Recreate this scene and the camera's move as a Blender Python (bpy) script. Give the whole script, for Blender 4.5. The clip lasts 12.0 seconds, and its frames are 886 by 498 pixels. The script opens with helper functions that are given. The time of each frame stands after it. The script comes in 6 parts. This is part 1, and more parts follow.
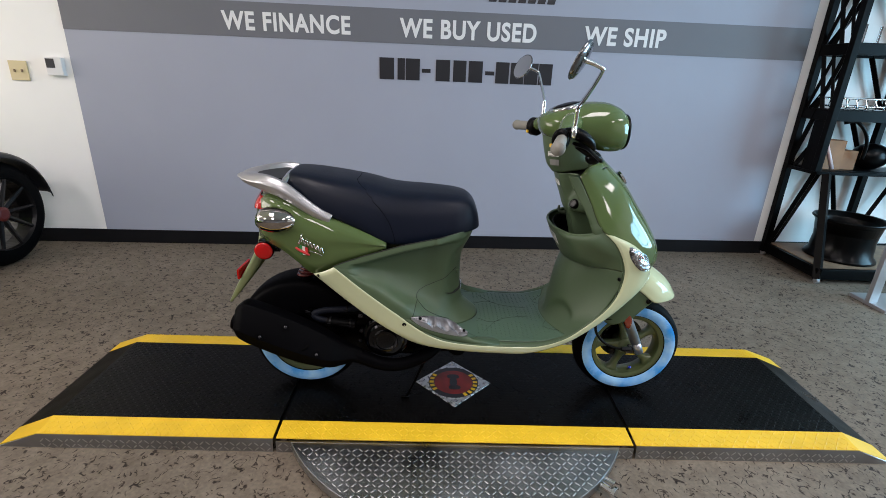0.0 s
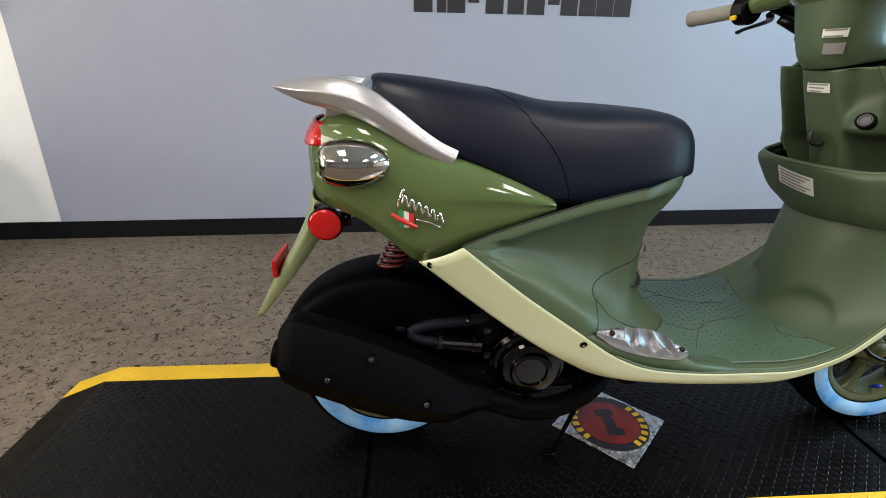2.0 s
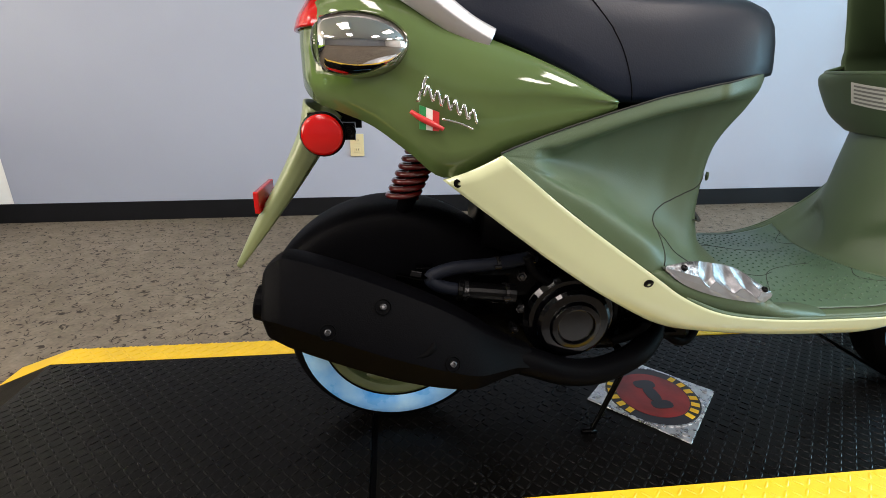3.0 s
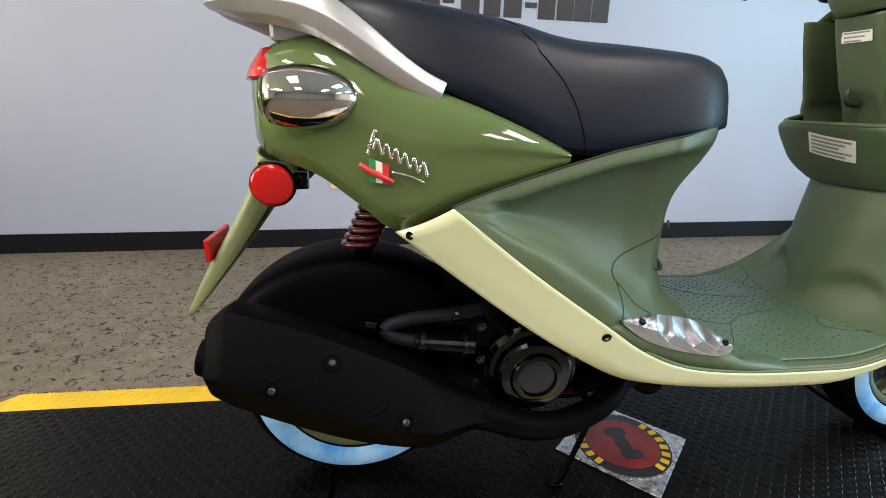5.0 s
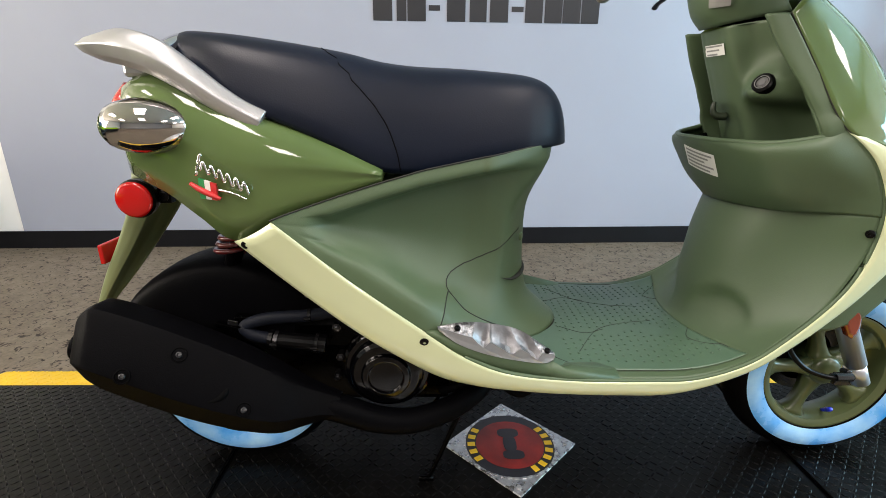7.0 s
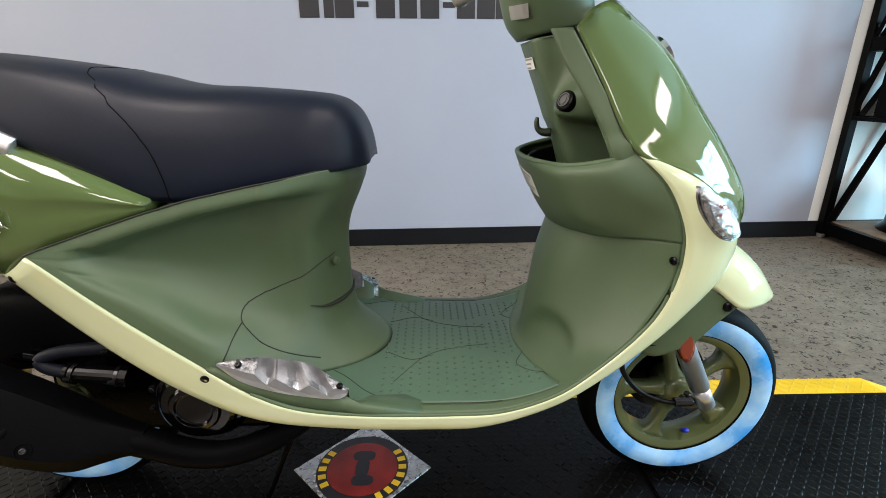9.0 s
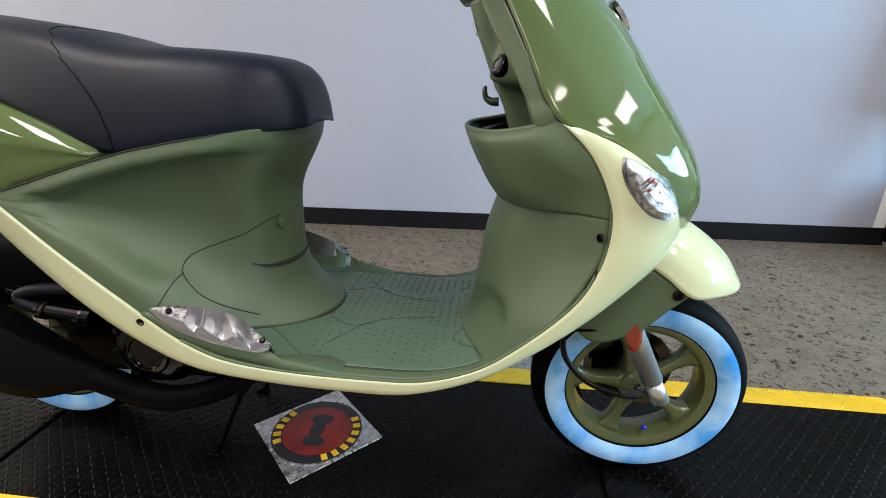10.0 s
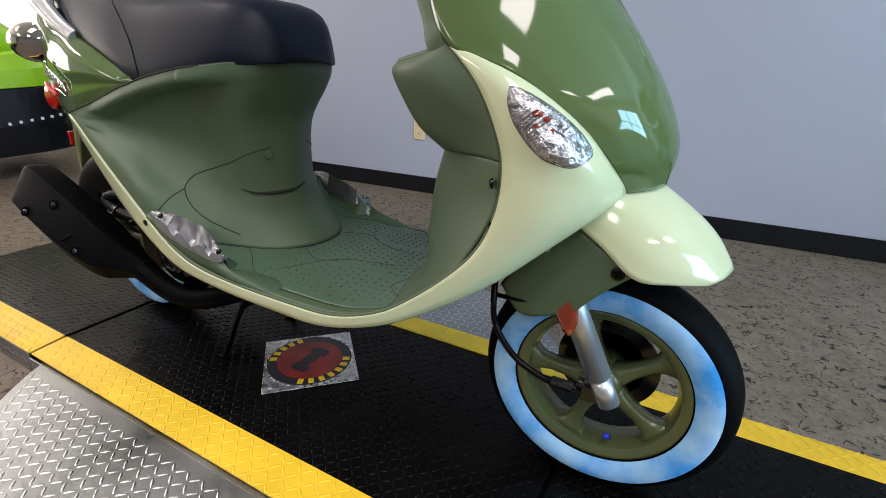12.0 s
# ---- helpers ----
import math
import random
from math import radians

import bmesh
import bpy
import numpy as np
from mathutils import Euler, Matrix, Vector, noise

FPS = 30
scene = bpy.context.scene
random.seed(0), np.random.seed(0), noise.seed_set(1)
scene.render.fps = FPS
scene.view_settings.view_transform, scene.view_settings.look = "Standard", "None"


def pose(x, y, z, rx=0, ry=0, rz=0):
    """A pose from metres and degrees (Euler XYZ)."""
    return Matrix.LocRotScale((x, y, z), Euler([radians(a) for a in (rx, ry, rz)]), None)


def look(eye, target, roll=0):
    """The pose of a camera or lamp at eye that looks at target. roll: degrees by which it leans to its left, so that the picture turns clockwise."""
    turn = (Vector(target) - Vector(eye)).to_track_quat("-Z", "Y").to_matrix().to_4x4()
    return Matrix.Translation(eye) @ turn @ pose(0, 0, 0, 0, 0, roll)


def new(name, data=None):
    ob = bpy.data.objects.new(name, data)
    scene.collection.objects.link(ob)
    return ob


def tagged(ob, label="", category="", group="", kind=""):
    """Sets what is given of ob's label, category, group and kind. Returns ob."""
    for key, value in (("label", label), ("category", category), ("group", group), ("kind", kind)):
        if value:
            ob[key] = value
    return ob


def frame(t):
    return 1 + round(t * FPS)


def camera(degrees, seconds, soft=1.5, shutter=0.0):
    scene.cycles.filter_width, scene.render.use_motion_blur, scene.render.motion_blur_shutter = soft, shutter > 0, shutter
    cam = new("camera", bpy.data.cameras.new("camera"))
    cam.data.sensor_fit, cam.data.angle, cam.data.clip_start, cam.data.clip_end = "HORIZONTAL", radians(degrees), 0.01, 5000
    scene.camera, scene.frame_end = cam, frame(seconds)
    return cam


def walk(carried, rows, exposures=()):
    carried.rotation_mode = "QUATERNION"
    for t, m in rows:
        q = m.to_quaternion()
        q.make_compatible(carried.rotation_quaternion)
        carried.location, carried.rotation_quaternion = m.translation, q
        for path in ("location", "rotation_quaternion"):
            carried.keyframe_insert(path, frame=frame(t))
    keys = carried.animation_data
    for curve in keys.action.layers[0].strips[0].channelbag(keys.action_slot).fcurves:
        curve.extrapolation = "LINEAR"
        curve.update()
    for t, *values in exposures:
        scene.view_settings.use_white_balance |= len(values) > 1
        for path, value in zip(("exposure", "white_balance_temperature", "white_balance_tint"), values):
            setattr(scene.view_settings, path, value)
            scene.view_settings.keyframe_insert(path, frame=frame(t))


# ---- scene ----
cam = camera(86.4, 12.0, soft=0.6)
# seconds, place, turn
PATH = [
    (0.0, -0.1055, -1.6343, 1.2297, 69.968, -2.120, -0.707),
    (0.5, -0.2611, -1.5298, 1.2277, 69.989, -2.664, -0.828),
    (1.0, -0.3750, -1.3477, 1.1798, 69.335, -2.693, 0.072),
    (1.5, -0.4528, -1.1456, 1.0951, 68.428, -1.783, -0.074),
    (2.0, -0.5124, -0.9811, 0.9308, 68.998, -0.718, -3.700),
    (2.5, -0.5544, -0.8968, 0.7923, 69.215, -0.011, -5.295),
    (2.7, -0.5661, -0.8745, 0.7541, 69.312, -0.233, -5.693),
    (4.3, -0.5852, -0.8091, 0.7161, 72.544, -2.098, -6.929),
    (4.5, -0.5808, -0.8137, 0.7427, 72.400, -1.951, -7.343),
    (5.0, -0.5184, -0.8249, 0.7697, 72.888, -1.369, -7.140),
    (5.5, -0.4395, -0.8587, 0.7811, 72.573, -1.067, -4.379),
    (6.0, -0.3610, -0.8782, 0.7876, 72.536, -0.401, -2.667),
    (6.5, -0.2774, -0.8942, 0.8021, 72.862, -0.028, -1.637),
    (7.0, -0.1720, -0.9089, 0.8145, 72.477, -0.379, -0.881),
    (7.2, -0.1394, -0.9133, 0.8173, 72.618, -0.251, -0.432),
    (8.8, 0.1272, -0.8660, 0.8571, 71.602, 0.226, -2.095),
    (9.0, 0.1615, -0.8558, 0.8615, 71.312, 0.107, -1.313),
    (9.5, 0.2521, -0.8532, 0.8590, 70.451, -0.625, 1.042),
    (10.0, 0.3715, -0.8520, 0.8241, 70.175, -1.008, 6.455),
    (10.5, 0.4789, -0.8504, 0.7967, 70.270, -1.208, 11.315),
    (11.0, 0.5747, -0.8409, 0.7692, 69.092, -1.890, 17.006),
    (11.5, 0.6648, -0.7841, 0.7508, 68.664, -2.055, 22.387),
    (12.0, 0.7484, -0.7277, 0.7510, 68.556, -1.457, 28.757),
]
EXPOSURE = [(0.0, 0.30, 6330, 23), (1.0, 0.39, 6430, 21), (1.5, 0.50, 6600, 20), (2.0, 0.69, 6650, 20), (2.7, 0.93, 6700, 20), (4.3, 1.07, 6750, 19), (7.2, 1.08, 6750, 19), (9.5, 0.95, 6700, 21), (10.5, 0.82, 6600, 23), (12.0, 0.50, 6450, 24)]
walk(cam, [(t, pose(x, y, z, rx, ry, rz)) for t, x, y, z, rx, ry, rz in PATH], EXPOSURE)

# ---- world and light ----
world = bpy.data.worlds.new("world")
scene.world = world
world.use_nodes = True
wn = world.node_tree.nodes
sky = wn.new("ShaderNodeTexSky")
sky.sky_type = "NISHITA"
sky.sun_disc = False
sky.sun_elevation = radians(42)
sky.sun_rotation = radians(200)
wn["Background"].inputs["Strength"].default_value = 0.12
world.node_tree.links.new(sky.outputs["Color"], wn["Background"].inputs["Color"])


def area_lamp(name, m, sx, sy, watts, colour):
    d = bpy.data.lights.new(name, "AREA")
    d.shape, d.size, d.size_y, d.energy, d.color = "RECTANGLE", sx, sy, watts, colour
    ob = new(name, d)
    ob.matrix_world = m
    return ob


# ---- lamps: daylight at the side windows and the ceiling fixtures ----
area_lamp("window_light", look((5.3, -0.15, 1.35), (0, -0.3, 0.9)), 2.3, 1.7, 178, (0.38, 0.81, 1.0))
area_lamp("window_light", look((-7.1, -0.6, 1.6), (0, -0.6, 0.9)), 4.2, 2.2, 180, (1.0, 0.93, 0.77))
LAMPS = [(lx, ly) for lx in (-3.9, -1.3, 1.3, 3.9) for ly in (-3.6, -1.1)]
for lx, ly in LAMPS:
    area_lamp("ceiling_light", look((lx, ly, 2.93), (lx, ly + 0.001, 0)), 0.55, 1.15, 26.5, (1.0, 0.955, 0.88))

# ---- materials ----
def material(name, colour, rough=0.5, metal=0.0, coat=0.0, spec=0.5):
    m = bpy.data.materials.new(name)
    m.use_nodes = True
    b = m.node_tree.nodes["Principled BSDF"]
    b.inputs["Base Color"].default_value = (*colour, 1)
    b.inputs["Roughness"].default_value = rough
    b.inputs["Metallic"].default_value = metal
    b.inputs["Coat Weight"].default_value = coat
    b.inputs["Coat Roughness"].default_value = 0.03
    b.inputs["Specular IOR Level"].default_value = spec
    return m


def vary(m, scale, amount, bump=0.0, bump_scale=None, rough_amount=0.0, dark=None, detail=6.0):
    """Uneven colour, fine relief and uneven gloss by noise in object space."""
    t = m.node_tree
    n, l = t.nodes, t.links
    b = n["Principled BSDF"]
    base = tuple(b.inputs["Base Color"].default_value)
    co = n.new("ShaderNodeTexCoord")
    no = n.new("ShaderNodeTexNoise")
    no.inputs["Scale"].default_value, no.inputs["Detail"].default_value = scale, detail
    l.new(co.outputs["Object"], no.inputs["Vector"])
    ramp = n.new("ShaderNodeValToRGB")
    ramp.color_ramp.elements[0].position, ramp.color_ramp.elements[1].position = 0.3, 0.7
    lo = dark if dark else tuple(c * (1 - amount) for c in base[:3])
    ramp.color_ramp.elements[0].color = (*lo, 1)
    ramp.color_ramp.elements[1].color = (*[min(1, c * (1 + amount)) for c in base[:3]], 1)
    l.new(no.outputs["Fac"], ramp.inputs["Fac"])
    l.new(ramp.outputs["Color"], b.inputs["Base Color"])
    if rough_amount:
        r = n.new("ShaderNodeMapRange")
        base_r = b.inputs["Roughness"].default_value
        r.inputs["From Min"].default_value, r.inputs["From Max"].default_value = 0.3, 0.7
        r.inputs["To Min"].default_value, r.inputs["To Max"].default_value = base_r - rough_amount, base_r + rough_amount
        l.new(no.outputs["Fac"], r.inputs["Value"])
        l.new(r.outputs["Result"], b.inputs["Roughness"])
    if bump:
        n2 = n.new("ShaderNodeTexNoise")
        n2.inputs["Scale"].default_value, n2.inputs["Detail"].default_value = bump_scale or scale * 6, 4.0
        l.new(co.outputs["Object"], n2.inputs["Vector"])
        bp = n.new("ShaderNodeBump")
        bp.inputs["Strength"].default_value, bp.inputs["Distance"].default_value = bump, 0.002
        l.new(n2.outputs["Fac"], bp.inputs["Height"])
        l.new(bp.outputs["Normal"], b.inputs["Normal"])
    return m


WALL_GREY = vary(material("wall_paint_grey", (0.335, 0.355, 0.43), 0.55), 1.5, 0.03, 0.12, 160)
WALL_WHITE = vary(material("wall_paint_white", (0.86, 0.86, 0.84), 0.55), 1.5, 0.03, 0.12, 160)
STRIPE = vary(material("stripe_paint", (0.14, 0.145, 0.165), 0.5), 1.5, 0.04, 0.1, 160)
TEXT_WHITE = material("vinyl_white", (0.78, 0.78, 0.78), 0.4)
TEXT_BLACK = material("vinyl_black", (0.012, 0.012, 0.016), 0.4)
BASE_BLACK = vary(material("rubber_base", (0.006, 0.006, 0.0075), 0.5, spec=0.2), 8, 0.15)
CEIL = vary(material("ceiling_tile", (0.7, 0.7, 0.68), 0.9), 30, 0.06, 0.2, 90)
YELLOW = vary(material("safety_yellow", (0.75, 0.47, 0.015), 0.42), 9, 0.10, 0.1, 150, 0.06)
BLACK_TREAD = vary(material("black_tread_paint", (0.0020, 0.0018, 0.0016), 0.33, spec=0.115), 7, 0.25, 0.15, 220, 0.08)
# one aluminium in two tones: dim reflections painted into sheets, bright ones into lugs
ALU_BASE = vary(material("aluminium_sheet_shaded", (0.36, 0.37, 0.38), 0.36, 1.0), 6, 0.18, 0.1, 200, 0.10)
ALU = vary(material("aluminium_lug_lit", (0.62, 0.63, 0.64), 0.32, 1.0), 6, 0.10, 0.1, 200, 0.08)
BLACK_STEEL = vary(material("black_steel", (0.0014, 0.0014, 0.0016), 0.4, spec=0.06), 9, 0.2, 0.05, 120)
FRAME_METAL = material("window_frame_metal", (0.05, 0.05, 0.055), 0.4, 0.6)
WALL_BACK = vary(material("wall_paint_mid", (0.22, 0.22, 0.23), 0.6), 1.5, 0.05)
OAK = vary(material("wood_board", (0.20, 0.13, 0.08), 0.6), 12, 0.25, 0.2, 60)


def floor_material():
    """Taupe sheet flooring with short dark flecks, lighter specks and broad uneven wear."""
    m = material("floor_vinyl", (0.25, 0.21, 0.17), 0.62, spec=0.22)
    t = m.node_tree
    n, l = t.nodes, t.links
    b = n["Principled BSDF"]
    co = n.new("ShaderNodeTexCoord")

    def noise_tex(scale, detail, stretch=(1, 1, 1), dist=0.0, turn=0.0):
        mp = n.new("ShaderNodeMapping")
        mp.inputs["Scale"].default_value = stretch
        mp.inputs["Rotation"].default_value = (0, 0, turn)
        l.new(co.outputs["Object"], mp.inputs["Vector"])
        x = n.new("ShaderNodeTexNoise")
        x.inputs["Scale"].default_value, x.inputs["Detail"].default_value, x.inputs["Distortion"].default_value = scale, detail, dist
        l.new(mp.outputs["Vector"], x.inputs["Vector"])
        return x

    def ramp_of(src, p0, c0, p1, c1):
        r = n.new("ShaderNodeValToRGB")
        r.color_ramp.elements[0].position, r.color_ramp.elements[1].position = p0, p1
        r.color_ramp.elements[0].color, r.color_ramp.elements[1].color = (*c0, 1), (*c1, 1)
        l.new(src, r.inputs["Fac"])
        return r

    def mix(kind, fac, a, c):
        x = n.new("ShaderNodeMixRGB")
        x.blend_type = kind
        x.inputs["Fac"].default_value = fac
        l.new(a, x.inputs["Color1"])
        l.new(c, x.inputs["Color2"])
        return x

    def squiggles(scale, turn, width, gate_scale, gate, depth):
        """Short dark hairlines: where one noise crosses its middle, kept only where another is high."""
        f = n.new("ShaderNodeMath")
        f.operation = "SUBTRACT"
        f.inputs[1].default_value = 0.5
        l.new(noise_tex(scale, 1.5, (1, 1, 1), 0.6, turn).outputs["Fac"], f.inputs[0])
        g = n.new("ShaderNodeMath")
        g.operation = "ABSOLUTE"
        l.new(f.outputs["Value"], g.inputs[0])
        line = ramp_of(g.outputs["Value"], width * 0.35, (0, 0, 0), width, (1, 1, 1))
        keep = ramp_of(noise_tex(gate_scale, 1.0, (1, 1, 1), 0.0, turn + 0.7).outputs["Fac"], gate - 0.03, (1, 1, 1), gate + 0.03, (0, 0, 0))
        x = n.new("ShaderNodeMixRGB")
        x.blend_type = "LIGHTEN"
        x.inputs["Fac"].default_value = 1.0
        l.new(line.outputs["Color"], x.inputs["Color1"])
        l.new(keep.outputs["Color"], x.inputs["Color2"])
        return ramp_of(x.outputs["Color"], 0.0, depth, 1.0, (1, 1, 1))

    broad = ramp_of(noise_tex(1.3, 5).outputs["Fac"], 0.3, (0.142, 0.117, 0.089), 0.7, (0.190, 0.158, 0.122))
    grain = ramp_of(noise_tex(80, 4).outputs["Fac"], 0.3, (0.80, 0.80, 0.80), 0.72, (1.13, 1.13, 1.13))
    patch = ramp_of(noise_tex(16, 3).outputs["Fac"], 0.35, (0.86, 0.84, 0.82), 0.65, (1.1, 1.1, 1.1))
    x = mix("MULTIPLY", 1.0, broad.outputs["Color"], grain.outputs["Color"])
    x = mix("MULTIPLY", 1.0, x.outputs["Color"], patch.outputs["Color"])
    for sc, tn, wd, gs, gt, dp in ((22, 0.0, 0.034, 30, 0.585, (0.13, 0.11, 0.10)), (29, 1.1, 0.034, 36, 0.585, (0.20, 0.17, 0.15)), (18, 2.3, 0.026, 27, 0.59, (0.16, 0.13, 0.12))):
        x = mix("MULTIPLY", 1.0, x.outputs["Color"], squiggles(sc, tn, wd, gs, gt, dp).outputs["Color"])
    l.new(x.outputs["Color"], b.inputs["Base Color"])
    bp = n.new("ShaderNodeBump")
    bp.inputs["Strength"].default_value, bp.inputs["Distance"].default_value = 0.25, 0.002
    l.new(noise_tex(120, 3).outputs["Fac"], bp.inputs["Height"])
    l.new(bp.outputs["Normal"], b.inputs["Normal"])
    return m


FLOOR = floor_material()


# ---- mesh helpers ----
def mesh_of(bm, name, mat, smooth=False):
    bmesh.ops.recalc_face_normals(bm, faces=bm.faces)
    me = bpy.data.meshes.new(name)
    bm.to_mesh(me)
    bm.free()
    if mat:
        me.materials.append(mat)
    if smooth:
        me.shade_smooth()
    return me


def part(name, bm, mat, parent=None, label="", smooth=False, bevel=0.0, solid=0.0, crisp=0):
    ob = new(name, mesh_of(bm, name, mat, smooth))
    if crisp:
        ob.data.set_sharp_from_angle(angle=radians(crisp))
    if parent:
        ob.parent = parent
        ob.matrix_parent_inverse = Matrix.Translation(-parent.location)
    if solid:
        s = ob.modifiers.new("solid", "SOLIDIFY")
        s.thickness, s.offset = solid, 0.0
    if bevel:
        b = ob.modifiers.new("bevel", "BEVEL")
        b.width, b.segments, b.limit_method = bevel, 2, "ANGLE"
    if label:
        tagged(ob, label)
    return ob


def box(bm, x0, x1, y0, y1, z0, z1, m=None):
    vs = [bm.verts.new((x, y, z)) for x in (x0, x1) for y in (y0, y1) for z in (z0, z1)]
    if m is not None:
        for v in vs:
            v.co = m @ v.co
    for f in ((0, 1, 3, 2), (4, 6, 7, 5), (0, 4, 5, 1), (2, 3, 7, 6), (0, 2, 6, 4), (1, 5, 7, 3)):
        bm.faces.new([vs[i] for i in f])
    return vs


def boxm(*a, m=None):
    bm = bmesh.new()
    box(bm, *a, m=m)
    return bm


def prism(bm, outline, z0, z1):
    """A flat plate: an outline in x, y from z0 to z1."""
    lo = [bm.verts.new((x, y, z0)) for x, y in outline]
    hi = [bm.verts.new((x, y, z1)) for x, y in outline]
    bm.faces.new(lo[::-1])
    bm.faces.new(hi)
    k = len(lo)
    for i in range(k):
        bm.faces.new((lo[i], lo[(i + 1) % k], hi[(i + 1) % k], hi[i]))


def frame_at(d):
    d = Vector(d).normalized()
    up = Vector((0, 0, 1)) if abs(d.z) < 0.95 else Vector((1, 0, 0))
    s = d.cross(up).normalized()
    return s, s.cross(d).normalized()


def rod(bm, a, b, r0, r1=None, n=12, caps=True):
    """A round bar from a to b."""
    a, b = Vector(a), Vector(b)
    r1 = r0 if r1 is None else r1
    s, u = frame_at(b - a)
    rings = []
    for p, r in ((a, r0), (b, r1)):
        rings.append([bm.verts.new(p + s * r * math.cos(2 * math.pi * i / n) + u * r * math.sin(2 * math.pi * i / n)) for i in range(n)])
    for i in range(n):
        bm.faces.new((rings[0][i], rings[0][(i + 1) % n], rings[1][(i + 1) % n], rings[1][i]))
    if caps:
        bm.faces.new(rings[0][::-1])
        bm.faces.new(rings[1])


def rodm(*a, **k):
    bm = bmesh.new()
    rod(bm, *a, **k)
    return bm


def spline(pts, n):
    """A smooth curve of n points through pts (centripetal enough for evenly laid points)."""
    p = [np.array(q, float) for q in pts]
    p = [2 * p[0] - p[1], *p, 2 * p[-1] - p[-2]]
    out = []
    for k in range(n):
        u = k / (n - 1) * (len(p) - 3)
        i = min(int(u), len(p) - 4)
        f = u - i
        a, b, c, d = p[i:i + 4]
        out.append(0.5 * (2 * b + (c - a) * f + (2 * a - 5 * b + 4 * c - d) * f * f + (3 * b - a - 3 * c + d) * f ** 3))
    return out


def tube(bm, pts, r, n=10, steps=24, flat=1.0, caps=True):
    """A bent tube through pts; r may be one radius or one for each point; flat squeezes it in height."""
    rad = r if isinstance(r, (list, tuple)) else [r] * len(pts)
    path = spline([(*p, q) for p, q in zip(pts, rad)], steps)
    rings = []
    for k, q in enumerate(path):
        d = path[min(k + 1, steps - 1)][:3] - path[max(k - 1, 0)][:3]
        s, u = frame_at(d)
        c = Vector(q[:3])
        rings.append([bm.verts.new(c + s * q[3] * math.cos(2 * math.pi * i / n) + u * flat * q[3] * math.sin(2 * math.pi * i / n)) for i in range(n)])
    for a, b in zip(rings, rings[1:]):
        for i in range(n):
            bm.faces.new((a[i], a[(i + 1) % n], b[(i + 1) % n], b[i]))
    if caps:
        bm.faces.new(rings[0][::-1])
        bm.faces.new(rings[-1])


def tubem(*a, **k):
    bm = bmesh.new()
    tube(bm, *a, **k)
    return bm


def skin(bm, rows, nu, nv, close=False):
    """A smooth sheet through a net of control points: rows of points, nu steps along each row, nv across the rows."""
    fine = [spline(r, nu) for r in rows]
    cols = [spline([f[i] for f in fine], nv) for i in range(nu)]
    vs = [[bm.verts.new(cols[i][j]) for i in range(nu)] for j in range(nv)]
    for j in range(nv - 1):
        for i in range(nu - 1):
            bm.faces.new((vs[j][i], vs[j][i + 1], vs[j + 1][i + 1], vs[j + 1][i]))
    return vs


def mirrored(rows):
    """A half net, from the right edge to the middle, completed to the left edge."""
    return [[*r, *[(x, -y, z) for x, y, z in r[-2::-1]]] for r in rows]


def lathe(bm, prof, n=48, m=None):
    """Turns a profile of (radius, place along y) about the y axis."""
    rings = []
    for r, y in prof:
        rings.append([bm.verts.new((r * math.cos(2 * math.pi * i / n), y, r * math.sin(2 * math.pi * i / n))) for i in range(n)])
    for a, b in zip(rings, rings[1:]):
        for i in range(n):
            bm.faces.new((a[i], a[(i + 1) % n], b[(i + 1) % n], b[i]))
    if m is not None:
        for ring in rings:
            for v in ring:
                v.co = m @ v.co
    return rings


def thing(name, x, y, z, label, category, group="", kind=""):
    e = new(name)
    e.empty_display_size = 0.1
    e.location = (x, y, z)
    return tagged(e, label, category, group, kind)


# ---- the room ----
WALL0, SLANT = 1.778, 0.0395
WALL_M = Matrix.Translation((0, WALL0, 0)) @ Matrix.Rotation(math.atan(SLANT), 4, "Z")
PX0, PX1 = -2.478, 2.450      # the grey field, along the wall
Z_CEIL = 3.0
X0, X1, Y0 = -7.0, 5.2, -6.5


def wall_box(name, mat, a0, a1, d0, d1, z0, z1, label="", kind="structure"):
    """A slab on the back wall: a along it, d towards the room is negative."""
    ob = part(name, boxm(a0, a1, d0, d1, z0, z1, m=WALL_M), mat)
    return tagged(ob, label, kind=kind)


floor = part("floor", boxm(X0 - 0.2, X1 + 0.2, Y0 - 0.2, 2.6, -0.1, 0.0), FLOOR)
tagged(floor, "taupe flecked vinyl sheet flooring", kind="structure")
ceiling = part("ceiling", boxm(X0 - 0.2, X1 + 0.2, Y0 - 0.2, 2.6, Z_CEIL, Z_CEIL + 0.1), CEIL)
tagged(ceiling, "off-white ceiling", kind="structure")
wall_north = part("wall_north", boxm(X0 - 0.3, X1 + 0.3, 0.003, 0.2, 0.0, Z_CEIL, m=WALL_M), WALL_WHITE)
tagged(wall_north, "white painted wall with grey painted field", kind="structure")
wall_box("wall_field", WALL_GREY, PX0, PX1, 0.0, 0.004, 0.095, Z_CEIL - 0.002, "pale grey painted field of the wall")
wall_box("wall_stripe", STRIPE, PX0, PX1, -0.003, 0.001, 1.427, 1.633, "dark grey painted stripe")
wall_box("baseboard", BASE_BLACK, X0, X1, -0.008, 0.0025, 0.0, 0.098, "black rubber cove baseboard")


